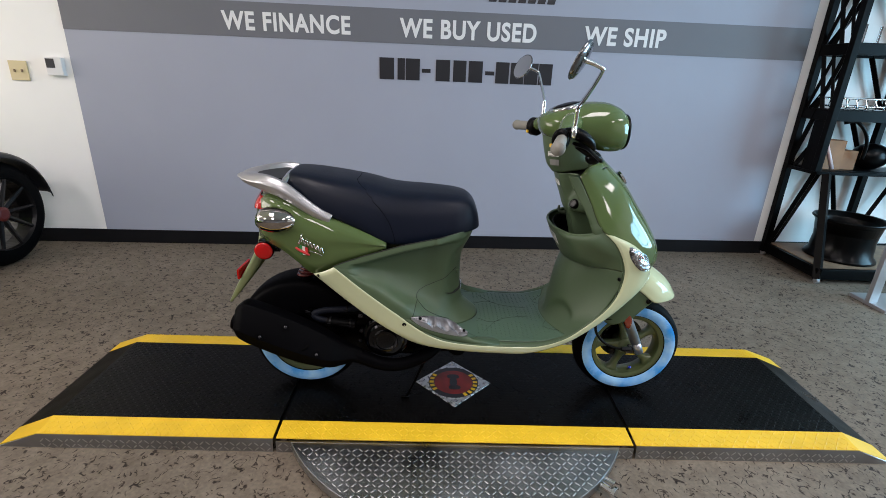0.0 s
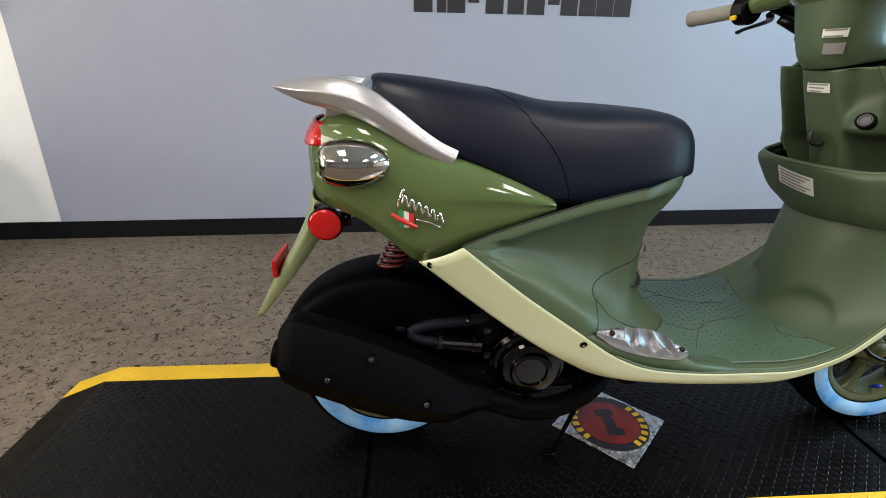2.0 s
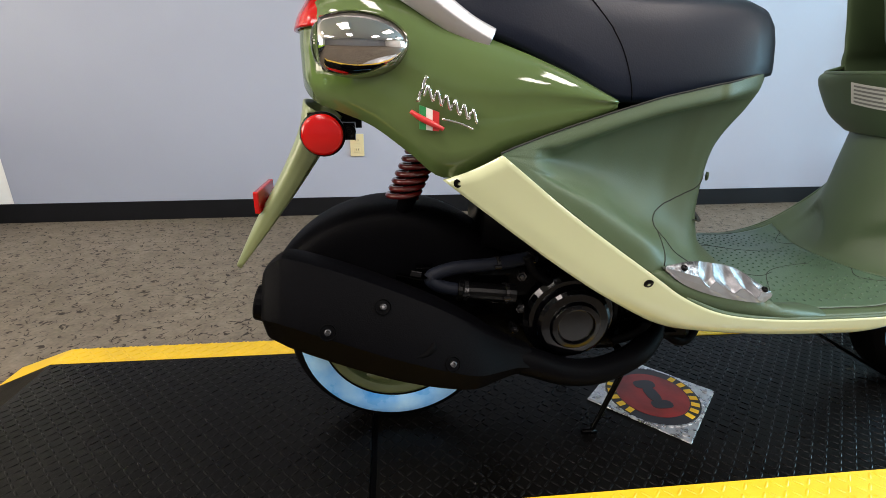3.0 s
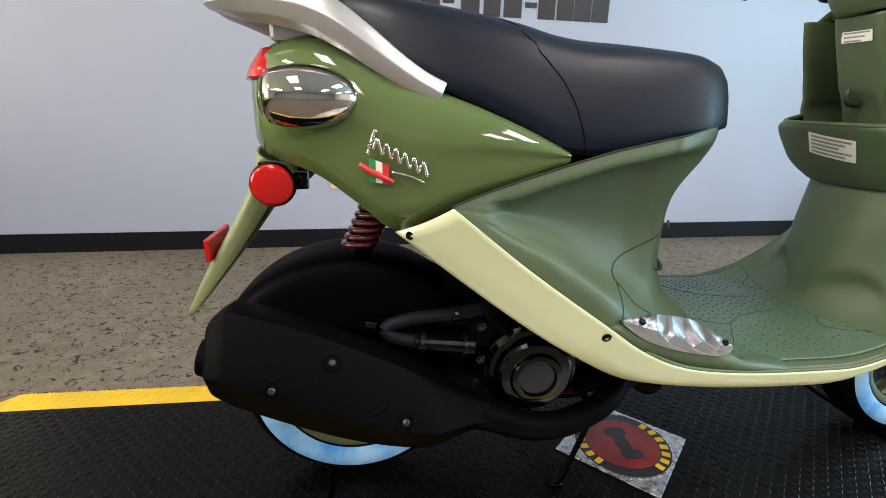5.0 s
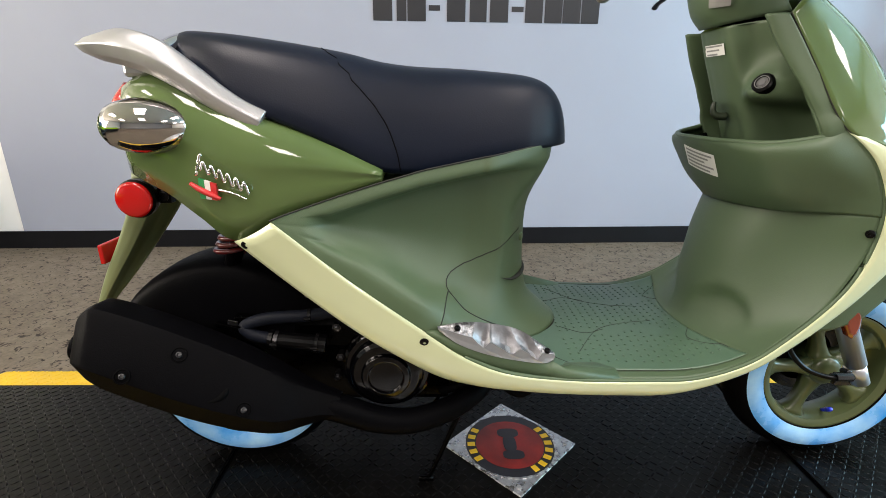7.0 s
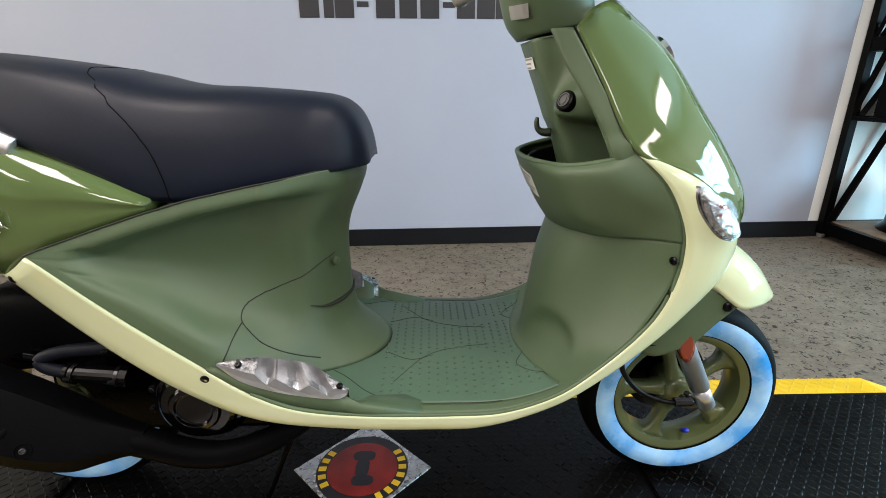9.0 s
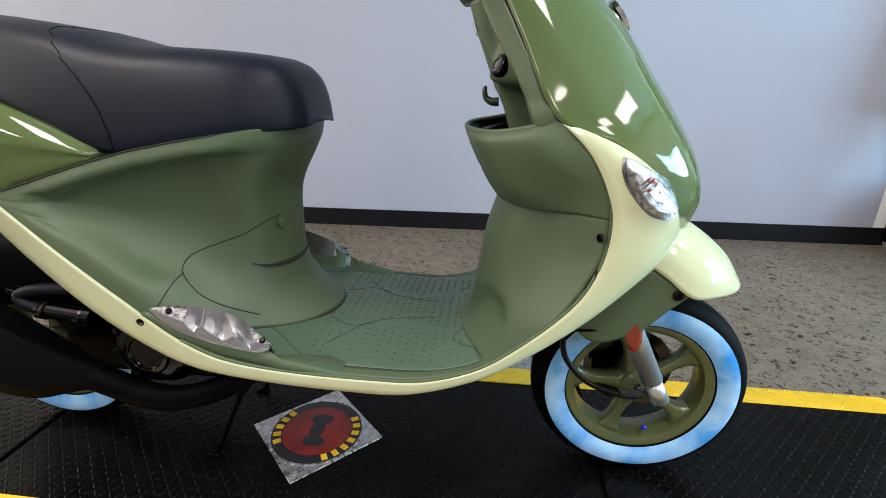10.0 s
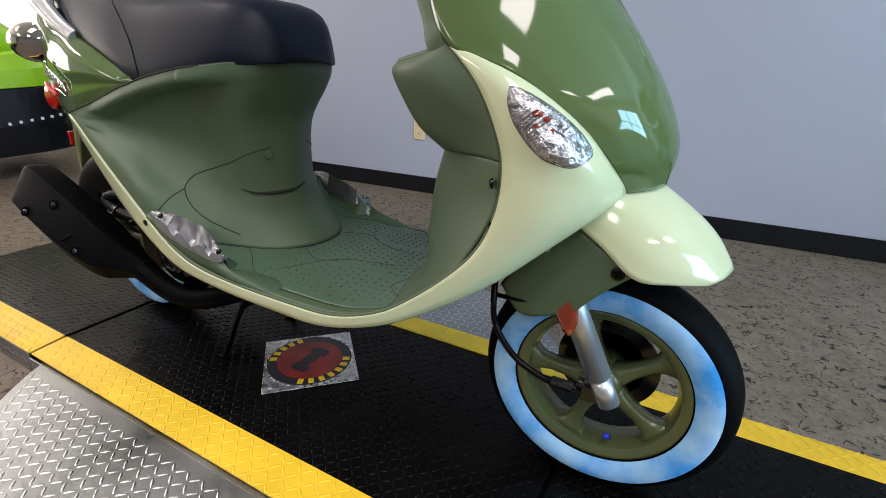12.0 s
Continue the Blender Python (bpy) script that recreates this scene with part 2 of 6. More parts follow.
def window_wall(name, x0, x1, y0, y1, wy0, wy1, wz0, wz1, n, label):
    """A side wall with one wide opening, parted by mullions."""
    bm = bmesh.new()
    box(bm, x0, x1, y0, wy0, 0, Z_CEIL)
    box(bm, x0, x1, wy1, y1, 0, Z_CEIL)
    box(bm, x0, x1, wy0, wy1, 0, wz0)
    box(bm, x0, x1, wy0, wy1, wz1, Z_CEIL)
    w = tagged(part(name, bm, WALL_WHITE), label, kind="structure")
    xm = (x0 + x1) / 2
    for k in range(n + 1):
        y = wy0 + (wy1 - wy0) * k / n
        part("mullion", boxm(xm - 0.03, xm + 0.03, y - 0.03, y + 0.03, wz0, wz1), FRAME_METAL, w)
    for z in (wz0 + 0.03, wz0 + 0.65, wz1 - 0.03):
        part("transom", boxm(xm - 0.028, xm + 0.028, wy0, wy1, z - 0.03, z + 0.03), FRAME_METAL, w)
    return w


window_wall("wall_east", X1, X1 + 0.08, Y0, 2.2, -1.3, 1.0, 0.45, 2.25, 3, "white wall with wide shop windows")
window_wall("wall_west", X0 - 0.08, X0, Y0, 1.6, -2.8, 1.4, 0.45, 2.7, 3, "white wall with wide shop windows")
tagged(part("wall_south", boxm(X0, X1, Y0 - 0.2, Y0, 0, Z_CEIL), WALL_BACK), "grey painted wall", kind="structure")
for lx, ly in LAMPS:
    e = thing("ceiling_light", lx, ly, 2.9, "recessed white ceiling light panel", "ceiling light", "ceiling lights")
    bm = bmesh.new()
    for a in ((-0.32, 0.32, -0.62, -0.58), (-0.32, 0.32, 0.58, 0.62), (-0.32, -0.28, -0.58, 0.58), (0.28, 0.32, -0.58, 0.58)):
        box(bm, lx + a[0], lx + a[1], ly + a[2], ly + a[3], 2.945, 2.999)
    part("frame", bm, TEXT_WHITE, e)


def text(name, body, a, z, width, height, mat, label):
    c = bpy.data.curves.new(name, "FONT")
    c.body, c.extrude, c.size = body, 0.001, 1.0
    c.offset = 0.030
    c.space_character = 1.10
    ob = new(name, c)
    bpy.context.view_layer.update()
    dim = ob.dimensions
    lo = [min(v[i] for v in ob.bound_box) for i in (0, 1)]
    sx, sy = width / dim.x, height / dim.y
    c.materials.append(mat)
    ob.matrix_world = WALL_M @ Matrix.Translation((a - lo[0] * sx, -0.0045, z - lo[1] * sy)) @ Matrix.Rotation(radians(90), 4, "X") @ Matrix.Diagonal((sx, sy, 1, 1))
    return tagged(ob, label, "wall lettering", kind="structure")


text("lettering_finance", "WE FINANCE", -1.492, 1.465, 0.815, 0.113, TEXT_WHITE, "white vinyl lettering on the dark stripe")
text("lettering_buy", "WE BUY USED", -0.358, 1.464, 0.906, 0.118, TEXT_WHITE, "white vinyl lettering on the dark stripe")
text("lettering_ship", "WE SHIP", 0.872, 1.467, 0.563, 0.117, TEXT_WHITE, "white vinyl lettering on the dark stripe")

# a row of plain black bars where a number stands
digits = thing("number_bars", 0, 0, 0, "row of plain black bars below the stripe", "wall lettering")
for a0, a1 in ((-0.491, -0.394), (-0.371, -0.322), (-0.316, -0.222), (-0.207, -0.149), (-0.113, -0.018), (0.004, 0.092), (0.109, 0.204), (0.222, 0.284), (0.294, 0.385), (0.396, 0.487), (0.492, 0.584), (0.590, 0.683)):
    z0, z1 = (1.252, 1.277) if a1 - a0 < 0.065 and a0 != -0.371 else (1.202, 1.338)
    part("bar", boxm(a0, a1, -0.0035, 0.0, z0, z1, m=WALL_M), TEXT_BLACK, digits)


# ---- the turntable ramp ----
RAMP_Z = 0.057


def ramp_end(name, s):
    """One ramp: a flat deck that slopes to the floor at its outer end, with yellow borders and a metal side."""
    e = thing(name, s * 1.1, 0, 0, "black tread ramp piece with yellow borders and aluminium sides", "ramp", "ramp pieces")
    e.location = (0, 0, 0)
    xi, xk, xo = s * 0.628, s * 1.418, s * 1.550
    bm = bmesh.new()
    sec = []
    for x, z in ((xi, 1), (xk, 1), (xo, 0.04)):
        sec.append([bm.verts.new(p) for p in ((x, -0.245, RAMP_Z * z), (x, 0.245, RAMP_Z * z))])
    for a, b in zip(sec, sec[1:]):
        bm.faces.new((a[0], a[1], b[1], b[0]))
    part("deck", bm, BLACK_TREAD, e, "black painted tread deck", solid=0.004)
    for side in (-1, 1):
        bm = bmesh.new()
        sec = []
        for x, z, dx in ((xi, 1, 0), (xk, 1, 0), (xo, 0.04, 0)):
            sec.append([bm.verts.new((x, side * 0.245, RAMP_Z * z + 0.001)), bm.verts.new((x + (s * 0.0 if z == 1 else 0), side * (0.325 if z == 1 else 0.325), max(0.002, (RAMP_Z - 0.007) * z)))])
        for a, b in zip(sec, sec[1:]):
            bm.faces.new((a[0], a[1], b[1], b[0]))
        part("border", bm, YELLOW, e, "safety yellow painted border", solid=0.004)
        bm = bmesh.new()
        sec = []
        for x, z in ((xi, 1), (xk, 1), (xo, 0.03)):
            sec.append([bm.verts.new((x, side * 0.3255, max(0.001, (RAMP_Z - 0.007) * z))), bm.verts.new((x, side * 0.331, 0.0))])
        for a, b in zip(sec, sec[1:]):
            bm.faces.new((a[0], a[1], b[1], b[0]))
        part("side_plate", bm, ALU_BASE, e, "aluminium tread side plate", solid=0.003)
    return e


ramp_end("ramp", -1)
ramp_end("ramp", 1)
table = thing("turntable", 0, 0, 0, "motorcycle turntable with black deck, yellow borders and round aluminium tread plate", "turntable")
part("deck", boxm(-0.616, 0.616, -0.245, 0.245, RAMP_Z - 0.006, RAMP_Z), BLACK_TREAD, table)
for side in (-1, 1):
    bm = bmesh.new()
    v = [bm.verts.new(p) for p in ((-0.616, side * 0.245, RAMP_Z + 0.001), (0.616, side * 0.245, RAMP_Z + 0.001), (0.616, side * 0.325, RAMP_Z - 0.006), (-0.616, side * 0.325, RAMP_Z - 0.006))]
    bm.faces.new(v)
    part("border", bm, YELLOW, table, "safety yellow painted border", solid=0.004)
    # added strip that darkens the open joint in place of its shade
    part("joint_shade", boxm(*sorted((side * 0.6165, side * 0.6275)), -0.243, 0.243, 0.0435, 0.050), BLACK_STEEL, table, "added black strip for the shade in the joint between the pieces")
    part("side_plate", boxm(-0.616, 0.616, side * 0.331 - 0.002, side * 0.331 + 0.002, 0.0, RAMP_Z - 0.013), ALU_BASE, table, "aluminium tread side plate")
bm = bmesh.new()
prism(bm, [(0.655 * math.cos(2 * math.pi * i / 96), 0.655 * math.sin(2 * math.pi * i / 96)) for i in range(96)], 0.012, 0.043)
part("disc", bm, ALU_BASE, table, "round aluminium tread plate", bevel=0.002)

# ---- the scooter ----
from mathutils.bvhtree import BVHTree

GREEN = vary(material("gloss_green_paint", (0.078, 0.120, 0.041), 0.06), 3, 0.05)
CREAM = vary(material("gloss_cream_paint", (0.51, 0.55, 0.345), 0.10), 3, 0.03)
MATTE = vary(material("matte_green_plastic", (0.056, 0.090, 0.044), 0.52), 5, 0.06, 0.13, 900, 0.05)
PALE = vary(material("pale_green_plastic", (0.19, 0.225, 0.110), 0.35), 5, 0.06, 0.1, 600)
# bluer than the matte green: the window's light is put into the floor's colour
MAT = vary(material("floor_rubber_window_tint", (0.058, 0.108, 0.068), 0.42), 5, 0.10, 0.13, 900, 0.08)
VINYL = vary(material("seat_vinyl", (0.0027, 0.0054, 0.0140), 0.42, spec=0.23), 6, 0.12, 0.10, 420, 0.05)
RUBBER = vary(material("tyre_rubber", (0.0015, 0.0015, 0.0018), 0.62, spec=0.045), 9, 0.2, 0.2, 260)
FILM = vary(material("blue_film", (0.37, 0.65, 0.91), 0.30), 13, 0.0, 0.45, 60, 0.10, dark=(0.02, 0.30, 0.80))
MATTE_DARK = vary(material("dark_green_plastic", (0.020, 0.030, 0.016), 0.45), 5, 0.06)
RIM_GREEN = vary(material("rim_green_paint", (0.070, 0.090, 0.036), 0.34, 0.0, 0.25), 6, 0.06)
BOLT = vary(material("dull_bolt_steel", (0.055, 0.055, 0.058), 0.26, 0.9), 40, 0.3)
CLAMP = vary(material("black_clamp_steel", (0.012, 0.012, 0.013), 0.22, 0.6), 60, 0.4)
HOSE = vary(material("blue_black_hose", (0.0045, 0.0060, 0.0105), 0.55, spec=0.12), 20, 0.2, 0.1, 300)
CHROME = material("chrome", (0.82, 0.82, 0.83), 0.06, 1.0)
SILVER = vary(material("silver_paint", (0.44, 0.44, 0.45), 0.34, 0.7), 6, 0.06, 0.06, 400)
# the plate's metal darkened for the tooth facets, shading put into the colour
TOOTH = vary(material("shaded_plate_facets", (0.19, 0.19, 0.20), 0.34, 0.75), 60, 0.25, 0.2, 300)
PLATE = vary(material("brushed_plate", (0.36, 0.375, 0.40), 0.30, 0.8), 30, 0.10, 0.1, 500)
FORK = vary(material("fork_silver", (0.52, 0.54, 0.58), 0.36, 0.85), 8, 0.06)
BLACK_HOT = vary(material("heat_paint_black", (0.0014, 0.0014, 0.0019), 0.5, spec=0.03), 9, 0.2, 0.25, 500, 0.06)
ENGINE = vary(material("engine_black", (0.0005, 0.0005, 0.0006), 0.30, spec=0.05), 14, 0.3, 0.3, 120, 0.1)
PLASTIC = material("black_plastic", (0.0012, 0.0012, 0.0014), 0.28, spec=0.13)
GLOSS_BLACK = vary(material("gloss_black_plastic", (0.0008, 0.0008, 0.0012), 0.12, spec=0.30), 20, 0.2, 0.0, None, 0.05)
# dark stitching of the seat, and painted shade in the muffler's recesses
PIPING = material("stitching_and_recess_shade", (0.0006, 0.0006, 0.0008), 0.7, spec=0.05)
GRIP = vary(material("grey_grip_rubber", (0.22, 0.215, 0.19), 0.7), 12, 0.08, 0.3, 300)
RED = material("red_lens", (0.42, 0.005, 0.004), 0.14)
AMBER = material("amber_lens", (0.19, 0.020, 0.003), 0.12, 0.0, 1.0)
SPRING = material("red_spring", (0.085, 0.004, 0.004), 0.30, 0.0, 0.6)
LABEL_WHITE = material("label_white", (0.68, 0.68, 0.64), 0.5)
LABEL_GREY = material("label_print", (0.22, 0.22, 0.21), 0.5)
LOCK_GREY = material("lock_print", (0.11, 0.11, 0.11), 0.4)
BLUE_CAP = material("blue_cap", (0.01, 0.03, 0.5), 0.3)
CAST = vary(material("rough_cast_silver", (0.28, 0.28, 0.29), 0.32, 0.8), 170, 0.7, 1.0, 240)
REFLECT = vary(material("lamp_reflector", (0.44, 0.44, 0.45), 0.18, 1.0), 90, 0.55, 0.9, 160)
DARK_CHROME = material("dark_chrome", (0.22, 0.22, 0.23), 0.12, 1.0)
SMOKED = material("plated_housing", (0.46, 0.44, 0.43), 0.05, 1.0)
SEAM = material("seam_shadow", (0.012, 0.014, 0.010), 0.8)
GLASS = material("clear_lens", (1, 1, 1), 0.02)
GLASS.node_tree.nodes["Principled BSDF"].inputs["Transmission Weight"].default_value = 1.0
GLASS.node_tree.nodes["Principled BSDF"].inputs["IOR"].default_value = 1.3
BADGE_GREEN = material("badge_green", (0.02, 0.22, 0.07), 0.3)
BADGE_RED = material("badge_red", (0.5, 0.03, 0.03), 0.3)

scooter = thing("scooter", 0.05, 0, RAMP_Z, "glossy olive green scooter with cream trim on the turntable", "scooter")
scooter.scale = (1, 1, 0.985)


def side(pts, s):
    """Points drawn for the right side, thrown to side s (-1 right, 1 left)."""
    return [(x, -s * y, z) for x, y, z in pts]


def sheet(name, rows, nu, nv, mat, parent=scooter, label="", solid=0.004):
    bm = bmesh.new()
    skin(bm, rows, nu, nv)
    return part(name, bm, mat, parent, label, smooth=True, solid=solid)


def draped(ob, pts, n, lift=0.0):
    """A smooth line through pts, laid on the surface of ob."""
    me = ob.data
    tree = BVHTree.FromPolygons([v.co for v in me.vertices], [tuple(f.vertices) for f in me.polygons])
    out = []
    for p in spline(pts, n):
        hit_at, normal = tree.find_nearest(Vector(p))[:2]
        if normal.y * (1 if hit_at.y > 0 else -1) < 0 and abs(hit_at.y) > 0.03:
            normal = -normal
        out.append(tuple(hit_at + normal * lift))
    return out


def nearest(ob, p, lift=0.0):
    """The point of ob's surface nearest to p, lifted off it towards p, and the way out."""
    me = ob.data
    tree = BVHTree.FromPolygons([v.co for v in me.vertices], [tuple(f.vertices) for f in me.polygons])
    q, normal = tree.find_nearest(Vector(p))[:2]
    if normal.dot(Vector(p) - q) < 0:
        normal = -normal
    return q + normal * lift, normal


def loft(bm, rings, caps=True):
    vs = [[bm.verts.new(p) for p in r] for r in rings]
    k = len(vs[0])
    for a, b in zip(vs, vs[1:]):
        for i in range(k):
            bm.faces.new((a[i], a[(i + 1) % k], b[(i + 1) % k], b[i]))
    if caps:
        bm.faces.new(vs[0][::-1])
        bm.faces.new(vs[-1])
    return vs


def oval(x, hw, zlo, zhi, n=28, power=2.4, dy=0.0):
    """A rounded-square ring in the plane of x."""
    out = []
    zc, h = (zlo + zhi) / 2, (zhi - zlo) / 2
    for i in range(n):
        a = 2 * math.pi * i / n
        c, s = math.cos(a), math.sin(a)
        out.append((x, dy + hw * math.copysign(abs(c) ** (2 / power), c), zc + h * math.copysign(abs(s) ** (2 / power), s)))
    return out


def ball(bm, c, r, n=14, m=6):
    """An ellipsoid; r has three radii."""
    rings = []
    for j in range(1, m):
        b = math.pi * j / m
        rings.append([(c[0] + r[0] * math.cos(b), c[1] + r[1] * math.sin(b) * math.cos(2 * math.pi * i / n), c[2] + r[2] * math.sin(b) * math.sin(2 * math.pi * i / n)) for i in range(n)])
    loft(bm, rings)


def disc_at(bm, c, d, prof, n=20):
    """Turns (radius, height along d) about the axis d through c."""
    d = Vector(d).normalized()
    s, u = frame_at(d)
    rings = []
    for r, h in prof:
        rings.append([Vector(c) + d * h + s * r * math.cos(2 * math.pi * i / n) + u * r * math.sin(2 * math.pi * i / n) for i in range(n)])
    loft(bm, rings)


def screw(c, d, r, mat, parent, name="screw"):
    bm = bmesh.new()
    disc_at(bm, c, d, [(r * 1.25, -0.001), (r * 1.25, 0.0012), (r * 0.8, 0.003), (r * 0.45, 0.003), (r * 0.4, 0.0012)], 14)
    return part(name, bm, mat, parent, smooth=False)


# -- wheels
def wheel(name, cx, cz, parent):
    m = Matrix.Translation((cx, 0, cz))
    bm = bmesh.new()
    prof = [(0.124, -0.031), (0.136, -0.037), (0.142, -0.037), (0.142, -0.031), (0.132, -0.026), (0.125, -0.014), (0.125, 0.014), (0.132, 0.026), (0.142, 0.031), (0.142, 0.037), (0.136, 0.037), (0.124, 0.031), (0.119, 0.014), (0.119, -0.014), (0.124, -0.031)]
    lathe(bm, prof, 64, m)
    disc_at(bm, (cx, 0, cz), (0, -1, 0), [(0.034, -0.04), (0.036, 0.0), (0.034, 0.026), (0.026, 0.034), (0.012, 0.036)], 32)
    rim = part(name, bm, RIM_GREEN, parent, "olive green five-spoke cast wheel", smooth=True)
    for k in range(5):
        a = radians(107 + 72 * k)
        bm = bmesh.new()
        rings = []
        for r, w, t in ((0.022, 0.024, 0.022), (0.038, 0.0165, 0.019), (0.058, 0.0118, 0.016), (0.082, 0.0108, 0.014), (0.102, 0.0145, 0.014), (0.114, 0.024, 0.016), (0.124, 0.040, 0.019)):
            d, e = Vector((math.cos(a), 0, math.sin(a))), Vector((-math.sin(a), 0, math.cos(a)))
            c = Vector((cx, -0.006, cz)) + d * r
            rings.append([c + e * w * p + Vector((0, t * q, 0)) for p, q in ((-1, -0.1), (-0.85, -0.8), (-0.45, -1), (0.45, -1), (0.85, -0.8), (1, -0.1), (0.8, 1), (-0.8, 1))])
        loft(bm, rings)
        part("spoke", bm, RIM_GREEN, rim, smooth=True)
    bm = bmesh.new()
    half = [(0.138, 0.036), (0.150, 0.0425), (0.168, 0.0455), (0.183, 0.0435), (0.194, 0.037), (0.2015, 0.026), (0.2055, 0.012)]
    lathe(bm, [(r, -y) for r, y in half] + [(0.207, 0.0)] + half[::-1], 72, m)
    for k in range(30):
        for s in (-1, 1):
            a0 = 2 * math.pi * (k + (0.5 if s > 0 else 0)) / 30
            prev = None
            for j in range(5):
                f = j / 4
                a, y, r = a0 + 0.10 * f, s * (0.006 + 0.029 * f), 0.2074 - 0.011 * f * f
                q = [bm.verts.new((cx + (r + o) * math.cos(a + w), y, cz + (r + o) * math.sin(a + w))) for w, o in ((-0.006, -0.0035), (0.006, -0.0035))]
                if prev:
                    bm.faces.new((prev[0], prev[1], q[1], q[0]))
                prev = q
    part("tyre", bm, RUBBER, rim, "black rubber tyre", smooth=True)
    for s in (-1, 1):
        bm = bmesh.new()
        lathe(bm, [(r, s * y) for r, y in ((0.1425, 0.0395), (0.150, 0.0440), (0.160, 0.0463), (0.168, 0.0470), (0.176, 0.0464), (0.1815, 0.0445))], 72, m)
        part("whitewall_film", bm, FILM, rim, "whitewall still under blue protective film", smooth=True)
    bm = bmesh.new()
    disc_at(bm, (cx, 0.042, cz), (0, 1, 0), [(0.064, -0.001), (0.088, -0.001), (0.088, 0.003), (0.064, 0.003), (0.064, -0.001)], 40)
    part("brake_disc", bm, BOLT, rim, "dark steel brake disc")
    bm = bmesh.new()
    a = radians(-75)
    d = Vector((math.cos(a), 0, math.sin(a)))
    c = Vector((cx, -0.012, cz)) + d * 0.116
    rod(bm, c, c - d * 0.012 + Vector((0, -0.014, 0)), 0.004, 0.004, 10)
    rod(bm, c - d * 0.012 + Vector((0, -0.014, 0)), c - d * 0.022 + Vector((0, -0.026, 0)), 0.006, 0.0045, 10)
    part("valve_cap", bm, BLUE_CAP, rim, "blue valve cap", smooth=True)
    return rim


FW, RW = (0.675, 0.264), (-0.575, 0.264)
wheel("front_wheel", *FW, scooter)
wheel("rear_wheel", *RW, scooter)

# -- fork, caliper, hose
for s in (-1, 1):
    y = s * 0.081
    bm = bmesh.new()
    top, low = Vector((0.560, y, 0.560)), Vector((0.700, y, 0.272))
    mid = low + (top - low) * 0.15
    rod(bm, mid, top, 0.019, 0.019, 20)
    rod(bm, low, mid, 0.0165, 0.0165, 20)
    rod(bm, mid - (top - low) * 0.006, mid, 0.0178, 0.0178, 20)
    leg = part("fork_leg", bm, FORK, scooter, "silver fork leg", smooth=True)
    bm = bmesh.new()
    rod(bm, (0.668, y * 0.60, 0.266), (0.668, y * 0.92, 0.266), 0.009, 0.009, 6)
    box(bm, 0.655, 0.705, y * 0.85 - 0.006, y * 0.85 + 0.006, 0.258, 0.285)
    rod(bm, (0.655, y, 0.300), (0.655, y * 1.22, 0.304), 0.0065, 0.0065, 8)
    part("axle_clamp", bm, BOLT, leg, bevel=0.002)
    bm = bmesh.new()
    prof = [(0.594, 0.450), (0.628, 0.452), (0.637, 0.436), (0.640, 0.412), (0.637, 0.394), (0.630, 0.385), (0.620, 0.392), (0.607, 0.416)]
    rings = [[(x, y + s * d, z) for x, z in prof] for d in (0.014, 0.027)]
    cx, cz = 0.619, 0.428
    rings.append([(cx + (x - cx) * 0.7, y + s * 0.031, cz + (z - cz) * 0.75) for x, z in prof])
    loft(bm, rings)
    part("reflector", bm, AMBER, leg, "amber side reflector", bevel=0.002)
bm = bmesh.new()
box(bm, 0.592, 0.640, 0.045, 0.09, 0.215, 0.29)
box(bm, 0.600, 0.632, 0.030, 0.098, 0.228, 0.276)
part("brake_caliper", bm, BLACK_STEEL, scooter, bevel=0.004)
part("hose", tubem([(0.49, -0.05, 0.47), (0.505, -0.098, 0.415), (0.515, -0.104, 0.365), (0.553, -0.108, 0.322), (0.605, -0.112, 0.303), (0.652, -0.112, 0.303)], 0.0052, 8, 40), PLASTIC, scooter, "black brake hose", smooth=True)
part("hose", tubem([(0.50, -0.085, 0.412), (0.55, -0.104, 0.424), (0.600, -0.108, 0.432)], 0.004, 8, 16), PLASTIC, scooter, smooth=True)
bm = bmesh.new()
rod(bm, (0.615, -0.112, 0.3035), (0.648, -0.112, 0.3035), 0.0085, 0.0085, 8)
part("hose_fitting", bm, BOLT, scooter, smooth=False)
bm = bmesh.new()
rod(bm, (0.58, 0, 0.53), (0.40, 0, 0.97), 0.03, 0.03, 16)
box(bm, 0.53, 0.60, -0.1, 0.1, 0.535, 0.57)
part("steering_stem", bm, PLASTIC, scooter)

# -- front fender
rows = [
    [(0.604, -0.098, 0.568), (0.612, -0.092, 0.592), (0.628, -0.070, 0.617), (0.645, 0, 0.634)],
    [(0.656, -0.1065, 0.535), (0.669, -0.098, 0.568), (0.684, -0.072, 0.595), (0.700, 0, 0.611)],
    [(0.704, -0.109, 0.499), (0.722, -0.097, 0.533), (0.738, -0.070, 0.561), (0.754, 0, 0.576)],
    [(0.752, -0.091, 0.496), (0.764, -0.080, 0.514), (0.778, -0.056, 0.531), (0.792, 0, 0.542)],
    [(0.789, -0.064, 0.494), (0.800, -0.055, 0.498), (0.810, -0.036, 0.501), (0.818, 0, 0.503)],
]
sheet("front_fender", mirrored(rows), 33, 28, CREAM, label="glossy cream front fender", solid=0.005)
